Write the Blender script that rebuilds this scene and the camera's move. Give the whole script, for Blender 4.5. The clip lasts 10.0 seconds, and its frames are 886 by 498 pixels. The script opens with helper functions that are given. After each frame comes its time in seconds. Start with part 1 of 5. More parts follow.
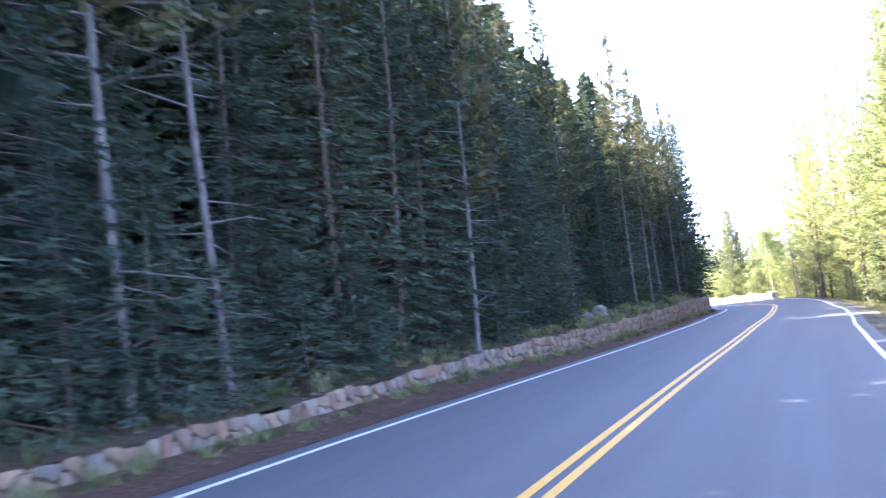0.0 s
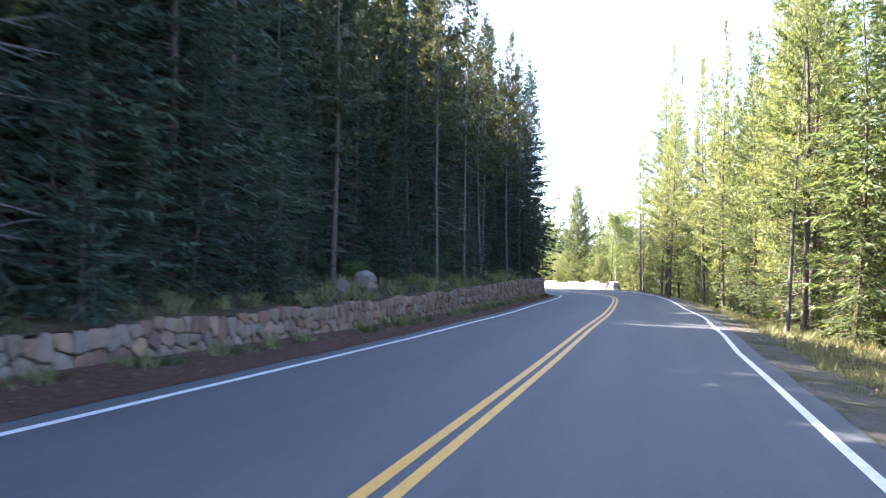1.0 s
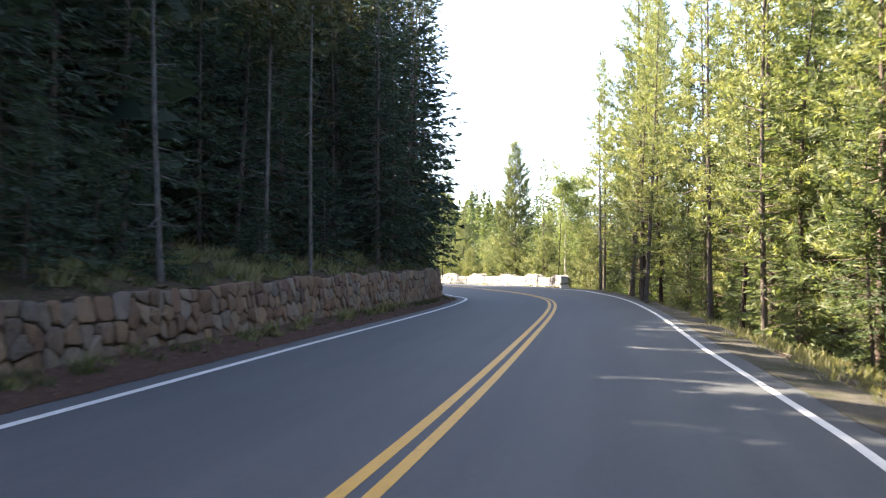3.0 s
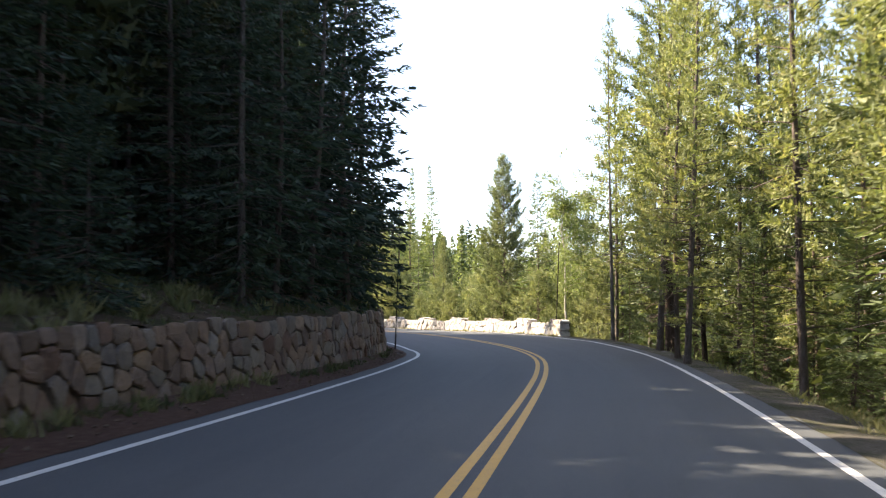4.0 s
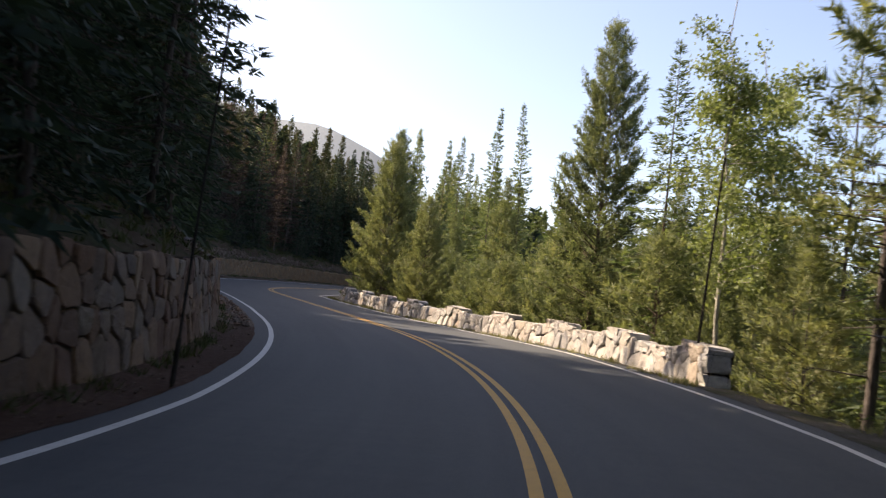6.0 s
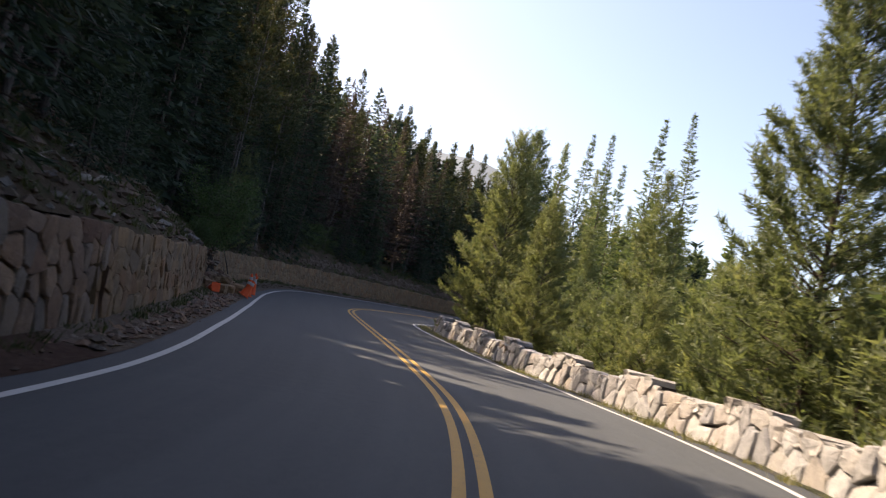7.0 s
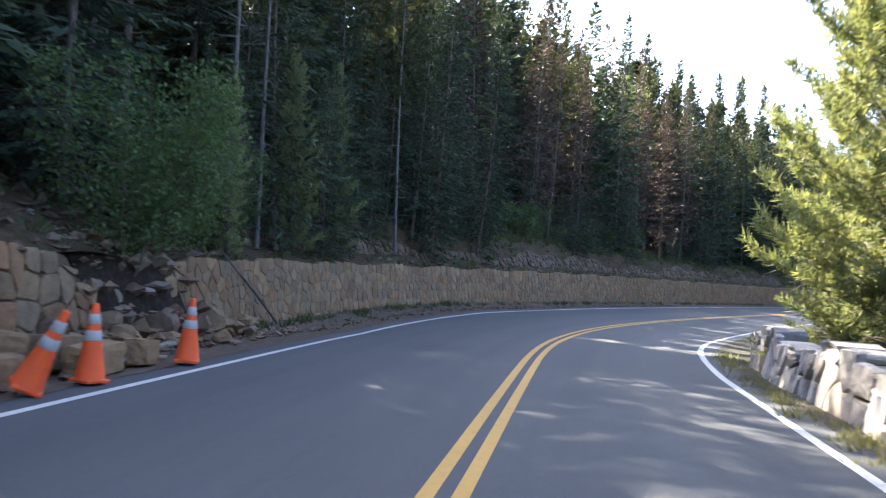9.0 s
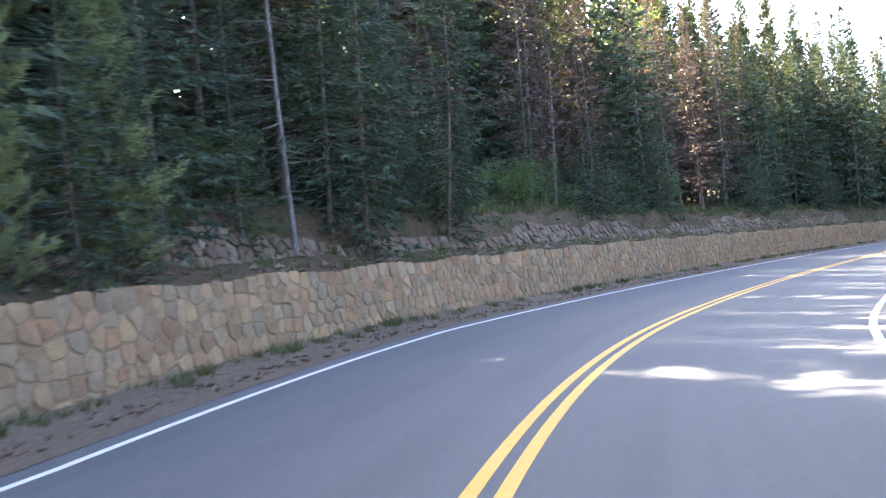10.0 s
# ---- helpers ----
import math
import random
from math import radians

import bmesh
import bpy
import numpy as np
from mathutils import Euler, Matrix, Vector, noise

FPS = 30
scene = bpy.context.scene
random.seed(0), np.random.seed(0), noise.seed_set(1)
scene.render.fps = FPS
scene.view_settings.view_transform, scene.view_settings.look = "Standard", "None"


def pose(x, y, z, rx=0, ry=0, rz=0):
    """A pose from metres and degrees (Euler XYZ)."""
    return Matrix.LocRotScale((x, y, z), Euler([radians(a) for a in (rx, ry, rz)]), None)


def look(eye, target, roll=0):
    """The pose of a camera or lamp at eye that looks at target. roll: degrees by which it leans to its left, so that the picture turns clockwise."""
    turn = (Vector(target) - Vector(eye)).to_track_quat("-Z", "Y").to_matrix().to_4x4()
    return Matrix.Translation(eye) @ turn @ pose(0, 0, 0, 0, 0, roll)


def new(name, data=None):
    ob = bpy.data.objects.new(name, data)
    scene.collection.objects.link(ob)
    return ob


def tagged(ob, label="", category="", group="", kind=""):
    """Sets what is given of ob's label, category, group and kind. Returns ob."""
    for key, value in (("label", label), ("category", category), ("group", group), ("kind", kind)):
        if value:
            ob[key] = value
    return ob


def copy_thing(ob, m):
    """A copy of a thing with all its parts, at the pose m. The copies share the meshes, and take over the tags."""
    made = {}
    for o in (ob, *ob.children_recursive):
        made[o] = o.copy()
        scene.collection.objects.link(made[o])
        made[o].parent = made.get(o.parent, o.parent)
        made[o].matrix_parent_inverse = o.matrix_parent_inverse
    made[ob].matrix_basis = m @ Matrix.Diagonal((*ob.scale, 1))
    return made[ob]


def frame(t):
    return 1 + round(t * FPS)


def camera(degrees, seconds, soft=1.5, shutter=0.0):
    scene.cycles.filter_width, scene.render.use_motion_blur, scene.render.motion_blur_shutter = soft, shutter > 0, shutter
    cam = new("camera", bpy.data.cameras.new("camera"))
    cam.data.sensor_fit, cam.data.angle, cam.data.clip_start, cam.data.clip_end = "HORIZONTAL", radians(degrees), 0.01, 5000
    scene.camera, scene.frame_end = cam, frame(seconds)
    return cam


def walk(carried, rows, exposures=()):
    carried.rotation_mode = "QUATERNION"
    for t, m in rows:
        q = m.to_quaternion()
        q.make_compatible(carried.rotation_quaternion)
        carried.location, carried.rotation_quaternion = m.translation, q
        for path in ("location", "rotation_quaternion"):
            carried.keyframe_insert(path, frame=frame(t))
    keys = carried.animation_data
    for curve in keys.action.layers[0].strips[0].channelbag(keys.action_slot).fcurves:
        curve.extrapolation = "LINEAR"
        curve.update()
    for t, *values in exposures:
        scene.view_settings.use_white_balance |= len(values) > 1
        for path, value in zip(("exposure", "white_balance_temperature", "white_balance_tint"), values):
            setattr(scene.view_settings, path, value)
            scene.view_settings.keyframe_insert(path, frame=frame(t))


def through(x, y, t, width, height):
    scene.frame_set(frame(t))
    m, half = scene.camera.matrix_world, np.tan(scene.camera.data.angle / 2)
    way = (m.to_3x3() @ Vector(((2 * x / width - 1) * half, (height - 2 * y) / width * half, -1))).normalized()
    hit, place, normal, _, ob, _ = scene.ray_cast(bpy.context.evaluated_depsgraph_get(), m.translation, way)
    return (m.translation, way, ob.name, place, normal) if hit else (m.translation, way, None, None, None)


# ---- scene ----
cam = camera(50.87, 10.0, 1.2, 0.22)
PATH = [
    (0, (1.247, 1.555, 1.343), (1.203, 3.548, 1.497), -5.99),
    (0.5, (3.105, 7.655, 1.355), (3.273, 9.646, 1.458), -2.89),
    (1, (5.091, 13.724, 1.336), (5.348, 15.707, 1.387), 1.29),
    (1.5, (7.280, 19.783, 1.284), (7.599, 21.757, 1.302), 2.52),
    (2, (9.494, 25.906, 1.324), (9.832, 27.877, 1.341), 0.78),
    (3.5, (15.953, 44.310, 1.331), (16.282, 46.281, 1.406), 1.17),
    (4, (17.809, 50.396, 1.338), (18.133, 52.365, 1.465), 0.85),
    (4.5, (19.663, 56.361, 1.342), (19.943, 58.339, 1.419), 2.80),
    (5, (21.465, 62.257, 1.331), (21.727, 64.238, 1.413), 3.96),
    (6.5, (25.127, 80.094, 1.260), (25.047, 82.090, 1.353), 10.16),
    (7, (25.608, 86.078, 1.249), (25.354, 88.059, 1.362), 12.91),
    (7.5, (25.577, 92.060, 1.291), (25.160, 94.015, 1.368), 12.17),
    (8, (24.886, 97.904, 1.330), (24.334, 99.826, 1.361), 9.23),
    (8.5, (23.857, 103.608, 1.297), (23.139, 105.473, 1.373), 5.45),
    (9, (22.497, 109.058, 1.262), (21.680, 110.883, 1.314), 3.27),
    (9.5, (21.071, 114.445, 1.234), (20.193, 116.242, 1.248), 0.44),
    (10, (19.563, 120.108, 1.204), (18.689, 121.907, 1.251), -5.74),
]
EXPOSURES = [(0.0, 4.16, 6120, 25), (0.6, 3.78, 6330, 19), (1.2, 3.28, 6560, 15), (2.2, 3.13, 7040, 14), (3.3, 2.83, 7430, 13), (4.5, 2.13, 7620, 13), (5.2, 1.8, 7620, 14),
             (6.3, 1.26, 7950, 18), (7.3, 1.27, 7350, 17), (8.0, 1.86, 6530, 13), (8.8, 2.9, 6670, 12), (9.4, 3.46, 6970, 12), (10.0, 4.21, 7280, 15)]
walk(cam, [(t, look(eye, target, roll)) for t, eye, target, roll in PATH], EXPOSURES)

# ---------- world, sun, exposure ----------
SUN_AZ, SUN_EL = 151.0, 43.0          # degrees from +x, counter-clockwise; height above the horizon
world = bpy.data.worlds.new("world")
scene.world = world
world.use_nodes = True
wn = world.node_tree
sky = wn.nodes.new("ShaderNodeTexSky")
sky.sky_type, sky.sun_disc = "NISHITA", False
sky.sun_elevation, sky.sun_rotation = radians(SUN_EL), radians(90.0 - SUN_AZ)
sky.altitude, sky.dust_density, sky.air_density, sky.ozone_density = 1500.0, 6.5, 0.9, 2.6
wn.nodes["Background"].inputs["Strength"].default_value = 0.135
wn.links.new(sky.outputs["Color"], wn.nodes["Background"].inputs["Color"])
sun_data = bpy.data.lights.new("sun", "SUN")
sun_data.energy, sun_data.angle, sun_data.color = 5.1, radians(0.55), (1.0, 0.895, 0.735)
sun = new("sun", sun_data)
sun.matrix_world = look((0, 0, 60), (-60 * math.cos(radians(SUN_AZ)), -60 * math.sin(radians(SUN_AZ)), 60 - 60 * math.tan(radians(SUN_EL))))

# ---------- materials ----------
def material(name, rough=0.8, spec=0.3):
    m = bpy.data.materials.new(name)
    m.use_nodes = True
    b = m.node_tree.nodes["Principled BSDF"]
    b.inputs["Roughness"].default_value = rough
    b.inputs["Specular IOR Level"].default_value = spec
    return m, m.node_tree, b


def node(tree, kind, **values):
    n = tree.nodes.new(kind)
    for k, v in values.items():
        n.inputs[k.replace("_", " ")].default_value = v
    return n


def noise_of(tree, scale, detail=5.0, coords="Object", rough=0.6, stretch=None):
    c = tree.nodes.new("ShaderNodeTexCoord")
    n = node(tree, "ShaderNodeTexNoise", Scale=scale, Detail=detail, Roughness=rough)
    if coords == "World":
        g = tree.nodes.new("ShaderNodeNewGeometry")
        src = g.outputs["Position"]
    else:
        src = c.outputs[coords]
    if stretch:
        mp = tree.nodes.new("ShaderNodeMapping")
        mp.inputs["Scale"].default_value = stretch
        tree.links.new(src, mp.inputs["Vector"])
        src = mp.outputs["Vector"]
    tree.links.new(src, n.inputs["Vector"])
    return n.outputs["Fac"]


def ramp(tree, fac, stops):
    r = tree.nodes.new("ShaderNodeValToRGB")
    while len(r.color_ramp.elements) < len(stops):
        r.color_ramp.elements.new(0.5)
    for e, (p, c) in zip(r.color_ramp.elements, stops):
        e.position, e.color = p, (*c, 1)
    tree.links.new(fac, r.inputs["Fac"])
    return r.outputs["Color"]


def mix(tree, fac, a, b, how="MIX"):
    n = tree.nodes.new("ShaderNodeMix")
    n.data_type, n.blend_type = "RGBA", how
    for sock, v in ((n.inputs[0], fac), (n.inputs[6], a), (n.inputs[7], b)):
        if isinstance(v, (int, float)):
            sock.default_value = v
        elif isinstance(v, tuple):
            sock.default_value = (*v, 1)
        else:
            tree.links.new(v, sock)
    return n.outputs[2]


def maths(tree, op, a, b=0.0):
    n = tree.nodes.new("ShaderNodeMath")
    n.operation = op
    for sock, v in zip(n.inputs, (a, b)):
        if isinstance(v, (int, float)):
            sock.default_value = v
        else:
            tree.links.new(v, sock)
    return n.outputs[0]


def bump(tree, bsdf, fac, strength, distance):
    n = tree.nodes.new("ShaderNodeBump")
    n.inputs["Strength"].default_value, n.inputs["Distance"].default_value = strength, distance
    tree.links.new(fac, n.inputs["Height"])
    tree.links.new(n.outputs["Normal"], bsdf.inputs["Normal"])


def any_random(tree):
    """One random number a piece, whether it is an object or an island of a joined mesh."""
    g, o = tree.nodes.new("ShaderNodeNewGeometry"), tree.nodes.new("ShaderNodeObjectInfo")
    return maths(tree, "FRACT", maths(tree, "ADD", g.outputs["Random Per Island"], o.outputs["Random"]))


def asphalt_material():
    m, t, b = material("asphalt", 0.8, 0.3)
    large = noise_of(t, 0.35, 6, "World", 0.65)
    along_ = noise_of(t, 1.0, 4, "UV", 0.6, (1.7, 0.035, 1.0))
    grit = noise_of(t, 160.0, 3, "World", 0.7)
    spots = noise_of(t, 14.0, 6, "World", 0.8)
    c = ramp(t, large, [(0.3, (0.026, 0.039, 0.055)), (0.55, (0.036, 0.05, 0.07)), (0.75, (0.048, 0.064, 0.085))])
    c = mix(t, 0.5, c, ramp(t, along_, [(0.35, (0.024, 0.03, 0.037)), (0.68, (0.071, 0.08, 0.088))]))
    c = mix(t, 0.3, c, ramp(t, grit, [(0.3, (0.017, 0.018, 0.02)), (0.7, (0.112, 0.117, 0.118))]))
    c = mix(t, 0.25, c, ramp(t, spots, [(0.4, (0.03, 0.03, 0.032)), (0.62, (0.075, 0.074, 0.072))]))
    t.links.new(c, b.inputs["Base Color"])
    bump(t, b, grit, 0.5, 0.004)
    return m


def paint_material(name, colour, worn):
    m, t, b = material(name, 0.65, 0.4)
    wear = noise_of(t, 9.0, 8, "World", 0.75)
    fine = noise_of(t, 90.0, 3, "World", 0.7)
    w = maths(t, "MULTIPLY", wear, fine)
    c = ramp(t, w, [(0.13, worn), (0.2, tuple(0.85 * v for v in colour)), (0.4, colour)])
    t.links.new(c, b.inputs["Base Color"])
    bump(t, b, fine, 0.3, 0.003)
    return m


def soil_material(name, dark, mid, light, scale=1.0, green=None):
    m, t, b = material(name, 0.95, 0.1)
    big = noise_of(t, 0.4 * scale, 6, "World", 0.65)
    small = noise_of(t, 9.0 * scale, 6, "World", 0.7)
    grit = noise_of(t, 60.0, 3, "World", 0.7)
    c = ramp(t, small, [(0.3, dark), (0.52, mid), (0.72, light)])
    c = mix(t, maths(t, "MULTIPLY", big, 0.8), c, ramp(t, grit, [(0.3, dark), (0.7, mid)]))
    if green:
        patch = ramp(t, noise_of(t, 0.8, 5, "World", 0.7), [(0.48, (0, 0, 0)), (0.6, (1, 1, 1))])
        c = mix(t, patch, c, ramp(t, small, [(0.3, tuple(0.4 * v for v in green)), (0.7, green)]))
    t.links.new(c, b.inputs["Base Color"])
    bump(t, b, maths(t, "ADD", small, maths(t, "MULTIPLY", grit, 0.4)), 0.8, 0.06)
    return m


def stone_material(name, tones):
    m, t, b = material(name, 0.88, 0.25)
    r = any_random(t)
    c = ramp(t, r, [(i / (len(tones) - 1), v) for i, v in enumerate(tones)])
    blotch = noise_of(t, 5.0, 6, "World", 0.7)
    grain = noise_of(t, 45.0, 4, "World", 0.75)
    c = mix(t, 0.75, c, ramp(t, blotch, [(0.28, (0.45, 0.45, 0.46)), (0.5, (0.95, 0.93, 0.9)), (0.72, (1.2, 1.14, 1.05))]), "MULTIPLY")
    c = mix(t, 0.5, c, ramp(t, grain, [(0.3, (0.5, 0.5, 0.5)), (0.65, (1.15, 1.12, 1.1))]), "MULTIPLY")
    t.links.new(c, b.inputs["Base Color"])
    bump(t, b, maths(t, "ADD", blotch, maths(t, "MULTIPLY", grain, 0.5)), 0.9, 0.04)
    return m


def bark_material(name, dark, light, red=None):
    m, t, b = material(name, 0.95, 0.1)
    plates = noise_of(t, 6.0, 6, "Object", 0.7, (3.0, 3.0, 0.7))
    fine = noise_of(t, 40.0, 4, "Object", 0.7, (2.0, 2.0, 0.5))
    o = t.nodes.new("ShaderNodeObjectInfo")
    c = ramp(t, plates, [(0.32, dark), (0.62, light)])
    if red:
        c = mix(t, maths(t, "MULTIPLY", o.outputs["Random"], 0.6), c, red)
    c = mix(t, 0.4, c, ramp(t, fine, [(0.3, (0.5, 0.5, 0.5)), (0.7, (1.2, 1.2, 1.2))]), "MULTIPLY")
    t.links.new(c, b.inputs["Base Color"])
    bump(t, b, maths(t, "ADD", plates, maths(t, "MULTIPLY", fine, 0.5)), 1.0, 0.03)
    return m


def leaf_material(name, tones, through=0.35, gloss=0.25):
    """Needles or leaves: some light shines through them; each tuft and each tree has its own tone."""
    m, t, b = material(name, 0.6, gloss)
    g, o = t.nodes.new("ShaderNodeNewGeometry"), t.nodes.new("ShaderNodeObjectInfo")
    patch = noise_of(t, 0.55, 3, "World", 0.6)
    v = maths(t, "ADD", maths(t, "MULTIPLY", g.outputs["Random Per Island"], 0.45), maths(t, "MULTIPLY", o.outputs["Random"], 0.3))
    v = maths(t, "ADD", v, maths(t, "MULTIPLY", maths(t, "SUBTRACT", patch, 0.36), 0.9))
    c = ramp(t, v, [(i / (len(tones) - 1), x) for i, x in enumerate(tones)])
    t.links.new(c, b.inputs["Base Color"])
    tr = t.nodes.new("ShaderNodeBsdfTranslucent")
    t.links.new(mix(t, 1.0, c, (1.25, 1.25, 0.7), "MULTIPLY"), tr.inputs["Color"])
    ms = t.nodes.new("ShaderNodeMixShader")
    ms.inputs["Fac"].default_value = through
    t.links.new(b.outputs["BSDF"], ms.inputs[1])
    t.links.new(tr.outputs["BSDF"], ms.inputs[2])
    t.links.new(ms.outputs["Shader"], t.nodes["Material Output"].inputs["Surface"])
    return m


ASPHALT = asphalt_material()
WHITE = paint_material("white_road_paint", (0.52, 0.52, 0.51), (0.2, 0.2, 0.2))
YELLOW = paint_material("yellow_road_paint", (0.5, 0.275, 0.035), (0.16, 0.11, 0.05))
FOREST_FLOOR = soil_material("forest_floor", (0.03, 0.02, 0.013), (0.078, 0.054, 0.036), (0.15, 0.115, 0.082), 1.0, (0.05, 0.056, 0.022))
RED_DIRT = soil_material("red_dirt", (0.03, 0.017, 0.012), (0.075, 0.042, 0.031), (0.14, 0.095, 0.075))
GREY_DIRT = soil_material("grey_dirt", (0.055, 0.041, 0.031), (0.13, 0.1, 0.078), (0.22, 0.18, 0.145), 1.4)
GRAVEL = soil_material("gravel_verge", (0.04, 0.038, 0.033), (0.085, 0.08, 0.07), (0.16, 0.15, 0.132), 1.5, (0.06, 0.066, 0.038))
WALL_STONE = stone_material("wall_stone", [(0.12, 0.085, 0.07), (0.23, 0.15, 0.105), (0.17, 0.15, 0.135), (0.27, 0.185, 0.13), (0.15, 0.088, 0.066), (0.23, 0.195, 0.168), (0.2, 0.115, 0.08), (0.14, 0.122, 0.11)])
EARTH = soil_material("dark_earth", (0.014, 0.011, 0.01), (0.035, 0.026, 0.021), (0.085, 0.067, 0.055), 1.2)
MORTAR = soil_material("dark_joint", (0.035, 0.028, 0.023), (0.075, 0.058, 0.046), (0.13, 0.1, 0.08), 2.0)
JOINT = soil_material("brown_joint", (0.07, 0.052, 0.038), (0.115, 0.085, 0.06), (0.16, 0.12, 0.085), 2.0)
TAN_MORTAR = soil_material("tan_joint", (0.14, 0.1, 0.065), (0.21, 0.152, 0.1), (0.26, 0.195, 0.135), 2.0)
TAN_STONE = stone_material("tan_wall_stone", [(0.175, 0.118, 0.072), (0.25, 0.166, 0.097), (0.19, 0.146, 0.105), (0.3, 0.2, 0.117), (0.19, 0.112, 0.068), (0.262, 0.196, 0.134), (0.262, 0.146, 0.082), (0.168, 0.132, 0.096)])
GRANITE = stone_material("granite", [(0.32, 0.319, 0.324), (0.491, 0.487, 0.483), (0.395, 0.364, 0.343), (0.288, 0.297, 0.318), (0.512, 0.51, 0.508), (0.384, 0.375, 0.367), (0.448, 0.381, 0.318)])
LEDGE = stone_material("ledge_rock", [(0.085, 0.062, 0.048), (0.135, 0.1, 0.078), (0.11, 0.075, 0.056), (0.17, 0.138, 0.11)])
PALE_ROCK = stone_material("pale_rock", [(0.15, 0.142, 0.135), (0.2, 0.19, 0.18), (0.17, 0.15, 0.135)])
BARK = bark_material("grey_bark", (0.045, 0.039, 0.037), (0.155, 0.138, 0.13), (0.11, 0.073, 0.056))
GREY_BARK = bark_material("light_grey_bark", (0.06, 0.055, 0.053), (0.18, 0.168, 0.162))
PALE_BARK = bark_material("pale_bark", (0.2, 0.19, 0.17), (0.5, 0.48, 0.42))
PINE = leaf_material("pine_needles", [(0.064, 0.086, 0.053), (0.105, 0.133, 0.074), (0.158, 0.186, 0.1), (0.211, 0.231, 0.125), (0.244, 0.227, 0.136)], 0.4)
# lodgepole needles on the sunny side: sunlight is put into the lighter tones
SUNLIT_PINE = leaf_material("sunlit_pine_needles", [(0.035, 0.052, 0.03), (0.085, 0.112, 0.056), (0.165, 0.195, 0.092), (0.235, 0.255, 0.118), (0.29, 0.255, 0.132)], 0.38)
# spruce and fir needles of the sunny side, lightened in colour for the sunlight
SUNLIT_FIR = leaf_material("sunlit_fir_needles", [(0.041, 0.064, 0.039), (0.072, 0.104, 0.055), (0.115, 0.148, 0.07), (0.168, 0.196, 0.089)], 0.42)
# the same lodgepole needles in the wood, darkened in colour for its shade
SHADED_PINE = leaf_material("shaded_pine_needles", [(0.024, 0.034, 0.021), (0.041, 0.053, 0.029), (0.063, 0.073, 0.038), (0.09, 0.087, 0.046), (0.12, 0.078, 0.05)], 0.22, 0.1)
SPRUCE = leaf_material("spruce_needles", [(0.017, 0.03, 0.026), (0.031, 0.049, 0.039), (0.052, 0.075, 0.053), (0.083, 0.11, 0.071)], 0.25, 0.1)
BROAD = leaf_material("broad_leaves", [(0.09, 0.12, 0.05), (0.15, 0.19, 0.08), (0.2, 0.24, 0.12), (0.25, 0.28, 0.16)], 0.45)
WILLOW = leaf_material("willow_leaves", [(0.032, 0.063, 0.027), (0.053, 0.095, 0.038), (0.08, 0.13, 0.051), (0.116, 0.161, 0.069)], 0.35)
DEAD = leaf_material("dead_needles", [(0.038, 0.03, 0.032), (0.064, 0.048, 0.049), (0.085, 0.064, 0.063), (0.106, 0.082, 0.077)], 0.25, 0.1)
HERB = leaf_material("herbs", [(0.032, 0.045, 0.022), (0.054, 0.07, 0.031), (0.081, 0.09, 0.041), (0.117, 0.111, 0.054)], 0.35)
CONE_RED = paint_material("cone_orange", (0.85, 0.105, 0.022), (0.7, 0.1, 0.03))
BAND = paint_material("cone_band", (0.42, 0.42, 0.42), (0.3, 0.27, 0.25))
GREY_WOOD = bark_material("weathered_wood", (0.16, 0.14, 0.12), (0.36, 0.33, 0.3))
# pine bark with the shade on the roadside trunks put into its colour
SHADED_BARK = bark_material("shaded_pine_bark", (0.018, 0.014, 0.012), (0.075, 0.056, 0.046))
DARK_POLE = bark_material("dark_pole", (0.02, 0.018, 0.016), (0.05, 0.045, 0.04))
GRASS = leaf_material("grass", [(0.07, 0.09, 0.042), (0.12, 0.135, 0.065), (0.18, 0.175, 0.1), (0.24, 0.22, 0.14)], 0.4)

# ---------- the road's line, in plan ----------
LINE = [(-20, -56), (-12.5, -34), (-8.37, -20.98), (-4.67, -9.98), (-1.32, 0.04), (1.64, 8.66), (5.14, 18.46), (8.24, 26.86), (11.96, 37.15), (15.24, 46.02), (19.07, 57.15), (21.6, 64.74),
        (23.45, 70.76), (24.83, 76.38), (25.6, 82.99), (25.58, 90), (24.78, 97.21), (23.45, 102.83), (22.53, 106.34), (20.6, 113.23), (18.77, 119.79), (17.2, 125.78), (16.32, 131.19), (16.01, 137), (16.3, 145.01), (17.01, 153.01), (18.32, 164.01), (20.52, 178.01), (24.43, 196.02), (31, 216), (40, 238), (52, 262), (68, 290)]


def spline(points, step):
    """A smooth line through the points, at even steps."""
    p = np.array(points, float)
    p = np.vstack([2 * p[0] - p[1], p, 2 * p[-1] - p[-2]])
    out = []
    for a, b, c, d in zip(p[:-3], p[1:-2], p[2:-1], p[3:]):
        u = np.linspace(0, 1, 40, endpoint=False)[:, None]
        out.append(0.5 * (2 * b + (c - a) * u + (2 * a - 5 * b + 4 * c - d) * u**2 + (3 * b - a - 3 * c + d) * u**3))
    out = np.vstack(out)
    k = np.ones(31) / 31
    mid = np.stack([np.convolve(np.pad(out[:, n], 15, mode="edge"), k, "valid") for n in range(2)], 1)
    out[20:-20] = mid[20:-20]
    s = np.r_[0, np.cumsum(np.linalg.norm(np.diff(out, axis=0), axis=1))]
    at = np.arange(0, s[-1], step)
    return np.stack([np.interp(at, s, out[:, n]) for n in range(2)], 1)


CENTRE = spline(LINE, 0.5)
AHEAD = np.gradient(CENTRE, axis=0)
AHEAD /= np.linalg.norm(AHEAD, axis=1)[:, None]
